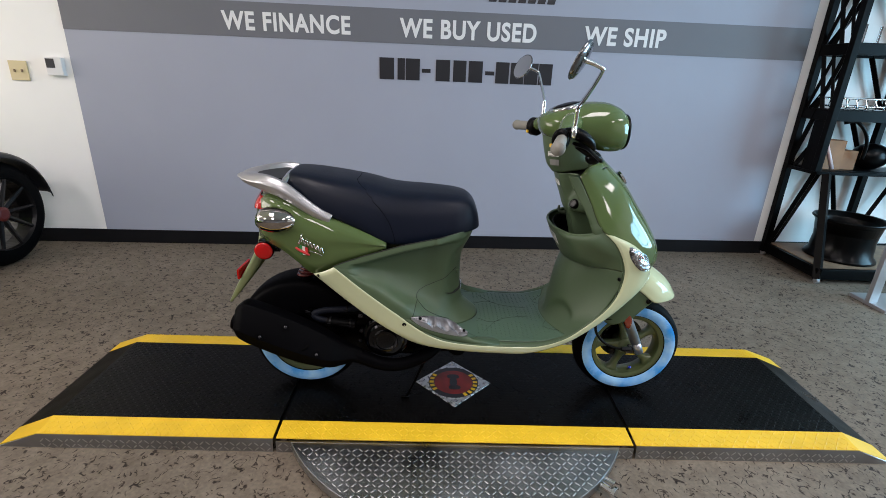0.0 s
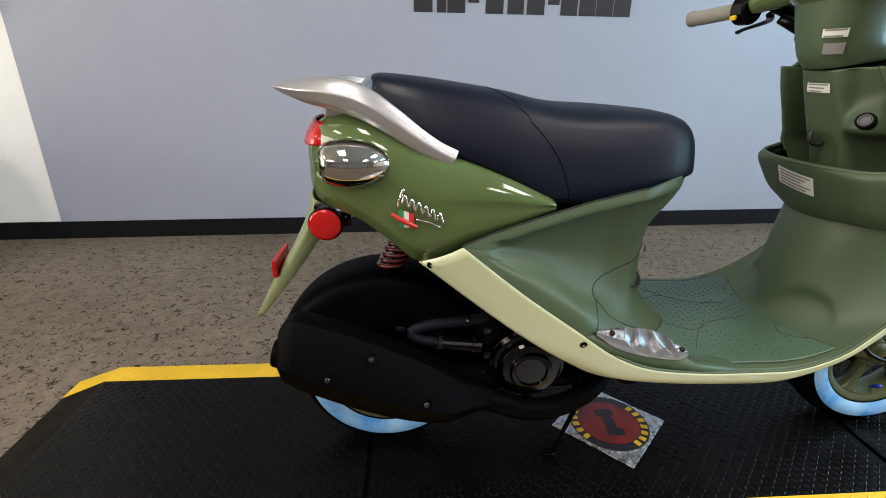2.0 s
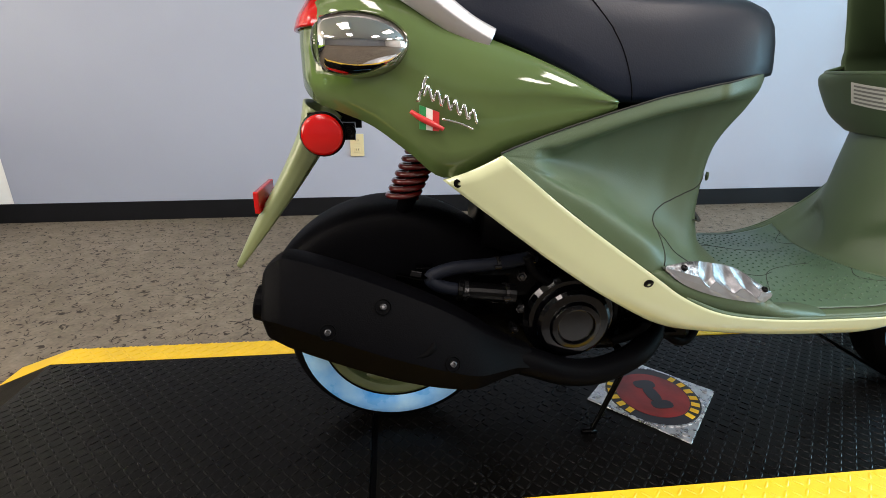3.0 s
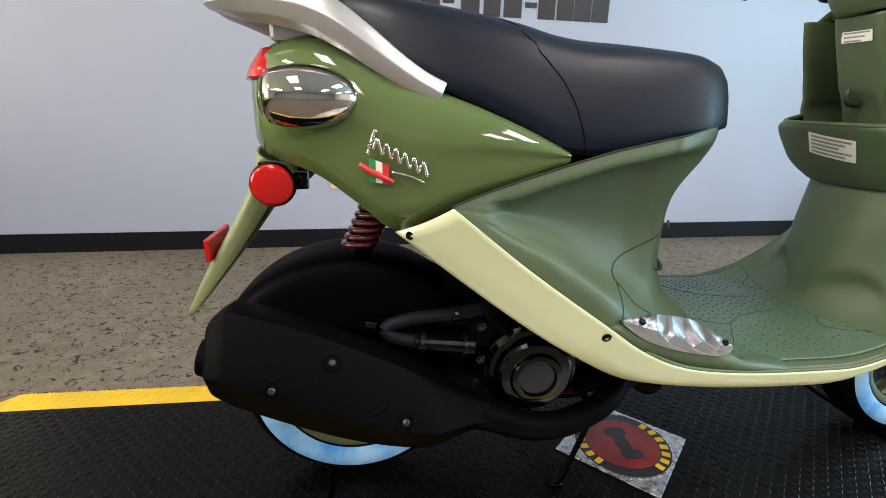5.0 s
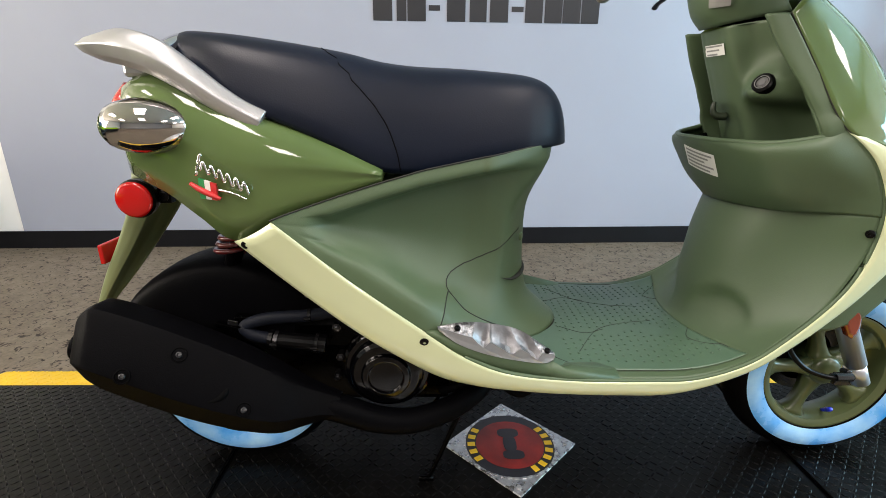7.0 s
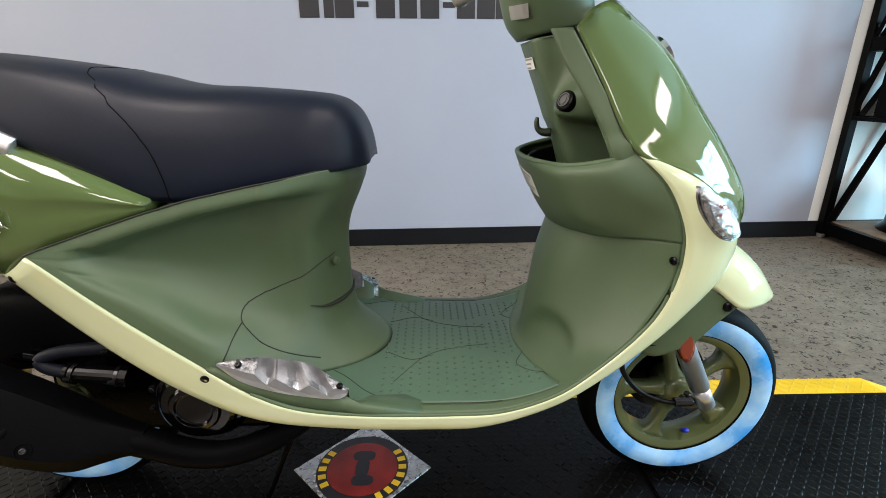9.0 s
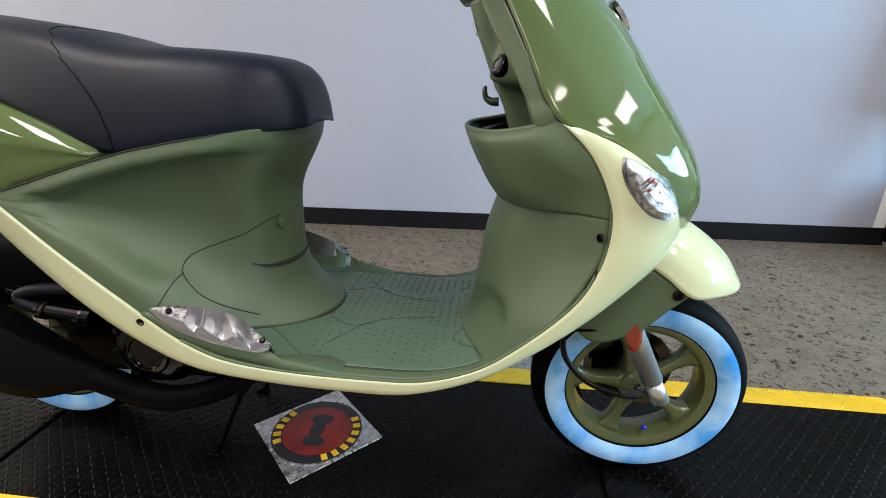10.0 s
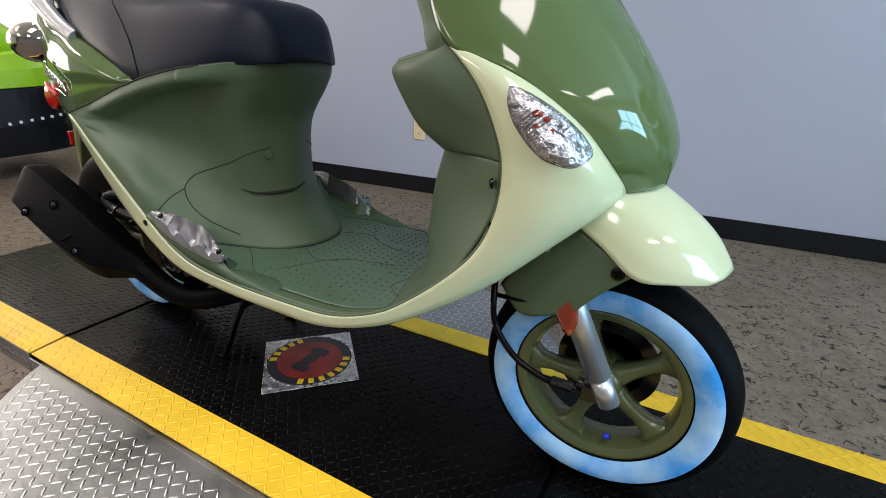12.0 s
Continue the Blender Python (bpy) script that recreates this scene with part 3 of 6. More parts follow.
for s in (-1, 1):
    rows = [
        side([(0.606, -0.088, 0.566), (0.650, -0.1015, 0.537), (0.702, -0.1055, 0.5015)], s),
        side([(0.565, -0.092, 0.520), (0.620, -0.104, 0.496), (0.690, -0.1060, 0.4905)], s),
        side([(0.528, -0.092, 0.462), (0.580, -0.108, 0.440), (0.662, -0.108, 0.464)], s),
        side([(0.512, -0.086, 0.436), (0.558, -0.108, 0.404), (0.632, -0.108, 0.428)], s),
    ]
    fl = sheet("fender_flank", rows, 16, 16, MATTE, label="matte green fender flank", solid=0.006)
    screw((0.683, s * 0.1092, 0.5025), (0, s, 0.1), 0.0075, PLASTIC, fl)

# -- cream side trim, one long strip each side
UP = [(-0.423, -0.204, 0.643), (-0.310, -0.214, 0.552), (-0.190, -0.224, 0.466), (-0.124, -0.228, 0.420), (-0.050, -0.230, 0.390), (0.058, -0.226, 0.374), (0.190, -0.222, 0.369), (0.275, -0.218, 0.371), (0.359, -0.213, 0.397), (0.422, -0.205, 0.438), (0.482, -0.197, 0.491), (0.517, -0.192, 0.536), (0.537, -0.190, 0.592), (0.540, -0.190, 0.650), (0.526, -0.190, 0.696), (0.502, -0.188, 0.739), (0.472, -0.183, 0.770), (0.448, -0.177, 0.787)]
OUT = [(-0.500, -0.163, 0.600), (-0.400, -0.185, 0.525), (-0.310, -0.200, 0.460), (-0.228, -0.208, 0.408), (-0.140, -0.210, 0.364), (-0.030, -0.205, 0.344), (0.110, -0.195, 0.331), (0.230, -0.186, 0.331), (0.340, -0.165, 0.356), (0.440, -0.135, 0.410), (0.520, -0.112, 0.462), (0.580, -0.100, 0.515), (0.642, -0.085, 0.570), (0.670, -0.068, 0.604), (0.652, -0.117, 0.650), (0.611, -0.152, 0.702), (0.545, -0.174, 0.749), (0.453, -0.180, 0.787)]
BULGE = [0.006, 0.006, 0.007, 0.008, 0.010, 0.012, 0.014, 0.016, 0.020, 0.026, 0.030, 0.034, 0.040, 0.045, 0.038, 0.024, 0.010, 0.001]


def trim_rows(s):
    rows = []
    for a, b, g in zip(UP, OUT, BULGE):
        f = [0.0, 0.33, 0.67, 1.0]
        row = []
        for t in f:
            k = 4 * t * (1 - t) * g
            row.append((a[0] + (b[0] - a[0]) * t + k * (0.55 if a[0] > 0.35 else 0), a[1] + (b[1] - a[1]) * t - k * 0.8 - (0.003 if t == 0 else 0), a[2] + (b[2] - a[2]) * t - k * (0.15 if a[0] > 0.3 else 0.5)))
        rows.append(side(row, s))
    return rows


trims = {}
for s in (-1, 1):
    trim = trims[s] = sheet("side_trim", trim_rows(s), 14, 110, CREAM, label="long glossy cream side trim", solid=0.004)
    for c in ((-0.478, -0.1735, 0.597), (-0.189, -0.2265, 0.447), (-0.073, -0.224, 0.374)):
        screw((c[0], -s * c[1], c[2]), (0, s, -0.35), 0.0065, PLASTIC, trim)

# -- floor and inner leg shield, matte
rows = [
    [(-0.124, -0.226, 0.424), (-0.120, -0.150, 0.432), (-0.120, -0.07, 0.432), (-0.120, 0, 0.432)],
    [(-0.050, -0.228, 0.393), (-0.050, -0.150, 0.404), (-0.050, -0.07, 0.406), (-0.050, 0, 0.406)],
    [(0.058, -0.224, 0.376), (0.058, -0.150, 0.386), (0.058, -0.07, 0.390), (0.058, 0, 0.391)],
    [(0.190, -0.220, 0.371), (0.190, -0.150, 0.380), (0.190, -0.07, 0.386), (0.190, 0, 0.388)],
    [(0.275, -0.216, 0.373), (0.272, -0.150, 0.380), (0.262, -0.07, 0.386), (0.255, 0, 0.389)],
    [(0.359, -0.211, 0.398), (0.345, -0.150, 0.390), (0.322, -0.075, 0.388), (0.312, 0, 0.390)],
    [(0.422, -0.203, 0.439), (0.394, -0.150, 0.424), (0.352, -0.078, 0.414), (0.338, 0, 0.412)],
    [(0.482, -0.195, 0.492), (0.440, -0.150, 0.495), (0.375, -0.080, 0.500), (0.352, 0, 0.500)],
    [(0.531, -0.188, 0.582), (0.475, -0.150, 0.580), (0.390, -0.085, 0.577), (0.364, 0, 0.577)],
    [(0.538, -0.188, 0.655), (0.490, -0.158, 0.652), (0.415, -0.095, 0.652), (0.385, 0, 0.652)],
]
# one moulded surface, parted where the rubber floor meets the leg shield
grid_pts = [[(x, y, z) for x, y, z in col] for col in zip(*[spline([f[i] for f in [spline(r, 61) for r in mirrored(rows)]], 70) for i in range(61)])]


for row in grid_pts:
    for i, (x, y, z) in enumerate(row):
        if 0.39 < z < 0.50 and x > 0.30:
            # a shallow toe hollow under a rounded brow, one each side of the middle
            d = (abs(y) - 0.085) / 0.048
            brow = 0.488 - 0.030 * d * d
            k = max(0.0, min(1.0, (brow - z) / 0.020)) * max(0.0, min(1.0, (z - 0.395) / 0.05)) * max(0.0, 1 - d * d * 0.6)
            row[i] = (x + 0.016 * k, y, z)


def moulded(keep):
    bm = bmesh.new()
    vs = {}
    for j in range(69):
        for i in range(60):
            if keep(j, i):
                q = [(j, i), (j, i + 1), (j + 1, i + 1), (j + 1, i)]
                for p in q:
                    if p not in vs:
                        vs[p] = bm.verts.new(grid_pts[p[0]][p[1]])
                bm.faces.new([vs[p] for p in q])
    return bm


def on_mat(j, i):
    return j < 40 and 2 < i < 57


foot = part("floorboard", moulded(on_mat), MAT, scooter, "green rubber floorboard with bluish window light in its colour", smooth=True, solid=0.004)
leg_shield = part("leg_shield", moulded(lambda j, i: not on_mat(j, i)), MATTE, scooter, "matte green inner leg shield", smooth=True, solid=0.004)
bm = bmesh.new()
me = foot.data
foot_tree = BVHTree.FromPolygons([v.co for v in me.vertices], [tuple(f.vertices) for f in me.polygons])
for i in range(19):
    for j in range(-11, 12):
        x, y = 0.072 + 0.0160 * i, 0.0160 * j + (0.004 if i % 2 else 0)
        if abs(y) > 0.180 - 0.25 * max(0, x - 0.27) or abs(abs(y) - 0.060 - 0.25 * abs(x - 0.22)) < 0.012:
            continue
        at = foot_tree.ray_cast(Vector((x, y, 0.60)), Vector((0, 0, -1)))[0]
        if at and at.z < 0.44:
            bmesh.ops.create_icosphere(bm, subdivisions=1, radius=0.0029, matrix=Matrix.Translation((x, y, at.z + 0.0024)) @ Matrix.Diagonal((1, 1, 0.5, 1)))
tagged(part("studs", bm, MAT, foot, "raised grip studs of the floor mat", smooth=True), kind="stuff")
for s in (-1, 1):
    for pts in ([(-0.043, -0.120, 0.405), (0.006, -0.145, 0.395), (0.048, -0.178, 0.383), (0.098, -0.196, 0.378), (0.188, -0.203, 0.375), (0.275, -0.203, 0.377)],
                [(0.091, -0.151, 0.386), (0.145, -0.075, 0.388), (0.205, -0.045, 0.388), (0.270, -0.035, 0.389)],
                [(0.069, -0.060, 0.390), (0.118, -0.085, 0.388), (0.160, -0.070, 0.388)],
                [(0.326, -0.070, 0.402), (0.314, -0.095, 0.393), (0.318, -0.112, 0.392), (0.345, -0.138, 0.396), (0.380, -0.156, 0.412)]):
        part("mat_seam", tubem(draped(foot, side(pts, s), 40, 0.0021), 0.00065, 6, 40), SEAM, foot, smooth=True)
    screw((0.527, s * 0.190, 0.622), (-0.85, s * 0.5, 0), 0.0055, PLASTIC, leg_shield)

for s in (-1, 1):
    part("shield_edge", tubem(side([(x, y + 0.001, z) for x, y, z in UP[3:]], s), 0.0042, 8, 90), MATTE, leg_shield, smooth=True)

# -- glove pocket and steering cover
rows = [
    [(0.539, -0.188, 0.650), (0.498, -0.166, 0.651), (0.428, -0.128, 0.648), (0.388, -0.060, 0.646), (0.378, 0, 0.645)],
    [(0.526, -0.189, 0.690), (0.486, -0.175, 0.686), (0.400, -0.148, 0.680), (0.368, -0.075, 0.676), (0.359, 0, 0.675)],
    [(0.503, -0.187, 0.737), (0.436, -0.183, 0.728), (0.371, -0.152, 0.722), (0.346, -0.080, 0.719), (0.338, 0, 0.718)],
    [(0.474, -0.182, 0.768), (0.410, -0.182, 0.757), (0.354, -0.148, 0.750), (0.331, -0.080, 0.750), (0.323, 0, 0.750)],
    [(0.450, -0.178, 0.788), (0.424, -0.173, 0.774), (0.366, -0.150, 0.762), (0.329, -0.078, 0.760), (0.320, 0, 0.760)],
]
pocket = sheet("glove_pocket", mirrored(rows), 61, 30, MATTE, label="matte green open glove pocket", solid=0.007)
rim_pts = [(x, y, z + 0.001) for x, y, z in mirrored(rows)[-1]]
part("pocket_rim", tubem(rim_pts, 0.0046, 10, 60), MATTE, pocket, smooth=True)
# black sheet added inside the green pocket, standing for the shade of its depth
rows = [
    [(0.474, -0.168, 0.780), (0.432, -0.166, 0.76), (0.374, -0.134, 0.752), (0.348, -0.07, 0.75), (0.342, 0, 0.749)],
    [(0.477, -0.150, 0.71), (0.442, -0.150, 0.70), (0.392, -0.12, 0.69), (0.370, -0.06, 0.69), (0.364, 0, 0.69)],
    [(0.492, -0.10, 0.668), (0.472, -0.10, 0.665), (0.452, -0.08, 0.662), (0.442, -0.04, 0.66), (0.437, 0, 0.66)],
]
sheet("pocket_shade", mirrored(rows), 41, 16, PLASTIC, pocket, solid=0.003)
# each level: seam, wing edge, the groove behind it, lock boss or hollow, column corner, column front
WINGS = [
    (0.700, (0.480, 0.165), (0.470, 0.156), 0.530, 0.500, 0.412),
    (0.787, (0.450, 0.180), (0.427, 0.173), 0.535, 0.505, 0.388),
    (0.816, (0.436, 0.172), (0.412, 0.164), 0.525, 0.480, 0.376),
    (0.834, (0.426, 0.167), (0.400, 0.158), 0.490, 0.376, 0.366),
    (0.858, (0.414, 0.160), (0.387, 0.150), 0.425, 0.371, 0.357),
    (0.884, (0.400, 0.152), (0.371, 0.141), 0.412, 0.392, 0.347),
    (0.912, (0.386, 0.144), (0.355, 0.132), 0.408, 0.402, 0.336),
    (0.957, (0.362, 0.130), (0.334, 0.120), 0.386, 0.382, 0.321),
]


def cover_row(z, seam, edge, groove, hollow, col):
    drop = max(0.0, min(0.014, (0.830 - z) * 0.33))
    return [(seam[0], -seam[1], z), (edge[0] + 0.006, -edge[1] - 0.006, z - drop), (edge[0], -edge[1], z - drop), (edge[0] + 0.010, -edge[1] + 0.008, z - drop), (groove, -edge[1] + 0.024, z), (hollow, -0.092, z), (hollow * 0.55 + col * 0.45, -0.058, z - 0.002), (col + 0.005, -0.044, z - 0.006), (col, -0.022, z - 0.008), (col - 0.001, 0, z - 0.008)]


rows = [cover_row(*w) for w in WINGS]
left = [cover_row(z, a, b, max(g, b[0] + 0.075), max(h, c + 0.085), c) for z, a, b, g, h, c in WINGS]
both = [[*r, *[(x, -y, z) for x, y, z in q[-2::-1]]] for r, q in zip(rows, left)]
cover = sheet("steering_cover", both, 121, 70, MATTE, label="matte green steering cover", solid=0.004)
bm = bmesh.new()
skin(bm, mirrored([[(0.366, -0.128, 0.956), (0.372, -0.098, 0.956), (0.366, -0.070, 0.954), (0.326, -0.044, 0.950), (0.321, 0, 0.948)], [(0.47, -0.09, 0.985), (0.45, -0.07, 0.980), (0.42, -0.04, 0.972), (0.41, -0.02, 0.97), (0.405, 0, 0.97)]]), 41, 6)
part("cover_top", bm, PLASTIC, cover, smooth=True)
LOCK, LOCK_N = (0.369, -0.091, 0.857), (-0.80, -0.44, 0.42)
bm = bmesh.new()
disc_at(bm, LOCK, LOCK_N, [(0.0178, -0.020), (0.0174, -0.001), (0.0165, 0.002), (0.014, 0.0035), (0.0090, 0.0035), (0.0085, 0.0015)], 28)
lock = part("ignition_lock", bm, PLASTIC, cover, "black ignition lock with silver ring", smooth=False)
bm = bmesh.new()
disc_at(bm, LOCK, LOCK_N, [(0.0116, 0.0030), (0.0116, 0.0042), (0.0100, 0.0042), (0.0100, 0.0030)], 24)
disc_at(bm, LOCK, LOCK_N, [(0.0055, 0.0), (0.0055, 0.0040), (0.002, 0.0040)], 16)
part("lock_ring", bm, LOCK_GREY, lock)
part("bag_hook", tubem([(0.372, 0.004, 0.800), (0.360, 0.004, 0.800), (0.350, 0.004, 0.806), (0.347, 0.004, 0.817), (0.348, 0.004, 0.826)], [0.010, 0.009, 0.0065, 0.0055, 0.004], 10, 20, 0.8), MATTE_DARK, cover, smooth=True)


def label_plate(name, c, u, v, w, h, parent, bars=4, mat=LABEL_WHITE):
    """A small printed label that follows its surface, with rows of plain bars. u runs along it, v up it."""
    u, v = Vector(u).normalized(), Vector(v)
    v = (v - u * v.dot(u)).normalized()
    out = u.cross(v)
    me = parent.data
    tree = BVHTree.FromPolygons([p.co for p in me.vertices], [tuple(f.vertices) for f in me.polygons])

    def patch(x0, x1, y0, y1, lift):
        bm = bmesh.new()
        nu, nv = 13, 5
        grid = []
        for j in range(nv):
            row = []
            for i in range(nu):
                p = Vector(c) + u * (x0 + (x1 - x0) * i / (nu - 1)) + v * (y0 + (y1 - y0) * j / (nv - 1))
                at, nr = tree.find_nearest(p + out * 0.012)[:2]
                if nr.dot(out) < 0:
                    nr = -nr
                row.append(bm.verts.new(at + nr * lift))
            grid.append(row)
        for j in range(nv - 1):
            for i in range(nu - 1):
                bm.faces.new((grid[j][i], grid[j][i + 1], grid[j + 1][i + 1], grid[j + 1][i]))
        return bm

    ob = part(name, patch(-w / 2, w / 2, -h / 2, h / 2, LIFT), mat, parent, "small white printed label", solid=0.0004)
    for k in range(bars):
        y = h * (0.36 - 0.72 * k / max(1, bars - 1)) if bars > 1 else 0
        part("print_bar", patch(-w * 0.43, w * (0.43 - 0.25 * ((k * 7) % 3) / 2), y - h * 0.22 / bars, y + h * 0.22 / bars, LIFT + 0.0006), LABEL_GREY, ob)
    return ob


LIFT = 0.0046
label_plate("sticker", (0.3350, -0.004, 0.7200), (0.07, -1.0, -0.12), (-0.55, 0, 0.84), 0.100, 0.046, pocket, 5)
label_plate("sticker", (0.3180, -0.004, 0.912), (0.06, -1.0, 0.0), (-0.32, 0, 0.94), 0.060, 0.020, cover, 3)

# -- glossy front shield
rows = [
    [(0.366, -0.130, 0.958), (0.392, -0.118, 0.985), (0.430, -0.080, 1.000), (0.470, 0, 1.004)],
    [(0.401, -0.152, 0.886), (0.450, -0.140, 0.905), (0.515, -0.095, 0.925), (0.550, 0, 0.930)],
    [(0.450, -0.182, 0.789), (0.515, -0.162, 0.811), (0.582, -0.105, 0.836), (0.614, 0, 0.845)],
    [(0.530, -0.177, 0.757), (0.578, -0.153, 0.764), (0.630, -0.102, 0.778), (0.659, 0, 0.785)],
    [(0.600, -0.157, 0.711), (0.640, -0.133, 0.712), (0.676, -0.090, 0.716), (0.698, 0, 0.722)],
    [(0.652, -0.119, 0.652), (0.676, -0.099, 0.656), (0.702, -0.064, 0.660), (0.719, 0, 0.664)],
    [(0.672, -0.069, 0.605), (0.688, -0.057, 0.607), (0.703, -0.036, 0.609), (0.713, 0, 0.610)],
]
shield = sheet("front_shield", mirrored(rows), 49, 60, GREEN, label="glossy olive green front shield", solid=0.004)
for s in (-1, 1):
    part("shield_seam", tubem(side([r[0] for r in rows], s), 0.0014, 6, 50), SEAM, shield, smooth=True)
bm = bmesh.new()
disc_at(bm, (0.552, 0, 0.934), (0.8, 0, 0.55), [(0.028, -0.003), (0.028, 0.004), (0.022, 0.006), (0.004, 0.006)], 24)
part("emblem", bm, CHROME, shield, "round chrome emblem")

# -- front turn signals
for s in (-1, 1):
    edge = [(0.5440, -0.1955, 0.7420), (0.5420, -0.1995, 0.7240), (0.5500, -0.2025, 0.7020), (0.5700, -0.1975, 0.6760), (0.5960, -0.1830, 0.6570), (0.6190, -0.1640, 0.6540), (0.6320, -0.1500, 0.6640), (0.6250, -0.1510, 0.6810), (0.6030, -0.1625, 0.7020), (0.5765, -0.1770, 0.7235), (0.5550, -0.1900, 0.7400)]
    edge = [(x, -s * y, z) for x, y, z in draped(trims[s], side([*edge, edge[0]], s), 45, 0.001)]
    nrm = Vector((0.50, -0.86, 0.10))
    c = sum((Vector(p) for p in edge), Vector()) / len(edge)
    loop = edge[:-1]

    def ring_of(k, h):
        return [tuple(side([tuple(c + (Vector(p) - c) * k + nrm * h)], s)[0]) for p in loop]

    bm = bmesh.new()
    loft(bm, [ring_of(1.0, -0.012), ring_of(1.0, 0.0015), ring_of(0.97, 0.0035), ring_of(0.90, 0.0070), ring_of(0.75, 0.0115), ring_of(0.45, 0.0150), ring_of(0.05, 0.0155)])
    sig = part("turn_signal", bm, REFLECT, scooter, "teardrop turn signal with clear lens", smooth=False)
    bm = bmesh.new()
    loft(bm, [ring_of(0.99, 0.0025), ring_of(0.88, 0.0110), ring_of(0.5, 0.0190), ring_of(0.15, 0.0205)])
    lens = part("lens", bm, GLASS, sig, "clear ribbed lens", smooth=True)
    bm = bmesh.new()
    bezel_line = ring_of(1.0, 0.0010)
    tube(bm, [*bezel_line, bezel_line[0]], 0.0012, 6, 90)
    part("bezel", bm, DARK_CHROME, sig, "thin chrome bezel", smooth=True)
    lens.visible_shadow = False
    bm = bmesh.new()
    for dx, dz, r in ((-0.012, 0.012, 0.0075), (-0.014, -0.002, 0.0065), (-0.002, 0.006, 0.0055), (0.004, -0.006, 0.004)):
        b = side([tuple(c + nrm * 0.0155 + Vector((dx, dx * 0.35, dz)))], s)[0]
        ball(bm, b, (r, 0.003, r * 0.6))
    part("bulb", bm, AMBER, sig, "amber bulb", smooth=True)
    bm = bmesh.new()
    for k in range(13):
        f = -0.55 + 0.10 * k
        w = 0.020 * math.sqrt(max(0.05, 1 - (f - 0.15) ** 2 * 1.6))
        p0 = c + Vector((0.034, 0.020, -0.033)) * f + nrm * 0.0150
        q0, q1 = p0 + Vector((-0.8, -0.5, -0.62)) * w, p0 + Vector((0.7, 0.4, 0.66)) * w
        rod(bm, side([tuple(q0)], s)[0], side([tuple(q1)], s)[0], 0.0009, 0.0009, 6)
    part("lens_rib", bm, REFLECT, sig, smooth=True)

# -- seat column and side panels
rows = [[(-0.425 + 0.0005 * k, -0.2045, 0.645 - 0.001 * k) for k in range(9)]]
PANEL = ((-0.425, -0.365, -0.325, -0.260, -0.190, -0.124, -0.098, -0.074), (0.646, 0.666, 0.680, 0.701, 0.721, 0.735, 0.740, 0.744), (0.640, 0.595, 0.564, 0.515, 0.466, 0.423, 0.416, 0.411), (-0.2045, -0.191, -0.189, -0.187, -0.182, -0.176, -0.172, -0.167), (-0.2045, -0.209, -0.212, -0.217, -0.223, -0.222, -0.202, -0.172), (0.0, 0.010, 0.024, 0.040, 0.048, 0.054, 0.051, 0.047), (-0.200, -0.186, -0.168, -0.147, -0.128, -0.111, -0.108, -0.105))
for x in (-0.405, -0.388, -0.374, -0.362, -0.350, -0.336, -0.318, -0.290, -0.260, -0.225, -0.190, -0.157, -0.124, -0.098, -0.074):
    zt, zb, yt, yb, d, m = [float(np.interp(x, PANEL[0], PANEL[k])) for k in range(1, 7)]
    h = zt - zb
    f = max(0.0, min(1.0, (x + 0.382) / 0.042))
    w = f * f * (3 - 2 * f)
    g = max(0.0, min(1.0, (x + 0.21) / 0.12))
    g = g * g * (3 - 2 * g)
    flange = [m * 0.66 + yb * 0.34, yb + 0.015, yb + 0.0035]
    flare = [m * 0.90 + yb * 0.10, m * 0.68 + yb * 0.32, m * 0.32 + yb * 0.68]
    ys = [a * (1 - g) + b * g for a, b in zip(flange, flare)]
    row = [(x, yt, zt), (x, yt - 0.003, zt - min(0.019, h * 0.18)), (x, yt + d * 0.18, zt - min(0.026, h * 0.25)), (x, yt + d * 0.85, zt - min(0.042, h * 0.38)), (x - 0.002, m, zt - h * (0.48 - 0.06 * g)), (x + 0.002, ys[0], zb + min(0.066 + 0.040 * g, h * 0.36)), (x + 0.003, ys[1], zb + min(0.044 + 0.022 * g, h * 0.26)), (x + 0.003, ys[2], zb + min(0.028 + 0.007 * g, h * 0.18)), (x, yb, zb)]
    rows.append([(p, q * w + (1 - w) * (yb + (yt - yb) * (r - zb) / h), r) for p, q, r in row])
for y, xs in ((-0.116, (0.010, 0.008, 0.004, -0.008, -0.042, -0.047, -0.040, -0.024, 0.016)), (-0.056, (0.033, 0.032, 0.030, 0.020, -0.012, -0.015, -0.008, 0.006, 0.062)), (0.0, (0.040, 0.040, 0.038, 0.029, 0.003, 0.001, 0.006, 0.020, 0.074))):
    rows.append([(x, y * k, z) for x, k, z in zip(xs, (1.0, 0.995, 0.99, 0.95, 0.84, 0.80, 0.82, 0.85, 0.92), (0.757, 0.740, 0.727, 0.703, 0.632, 0.530, 0.484, 0.446, 0.394))])
full = rows + [[(x, -y, z) for x, y, z in r] for r in rows[-2::-1]]
column = sheet("seat_column", full, 80, 190, MATTE, label="matte green seat column with scooped side panels", solid=0.004)
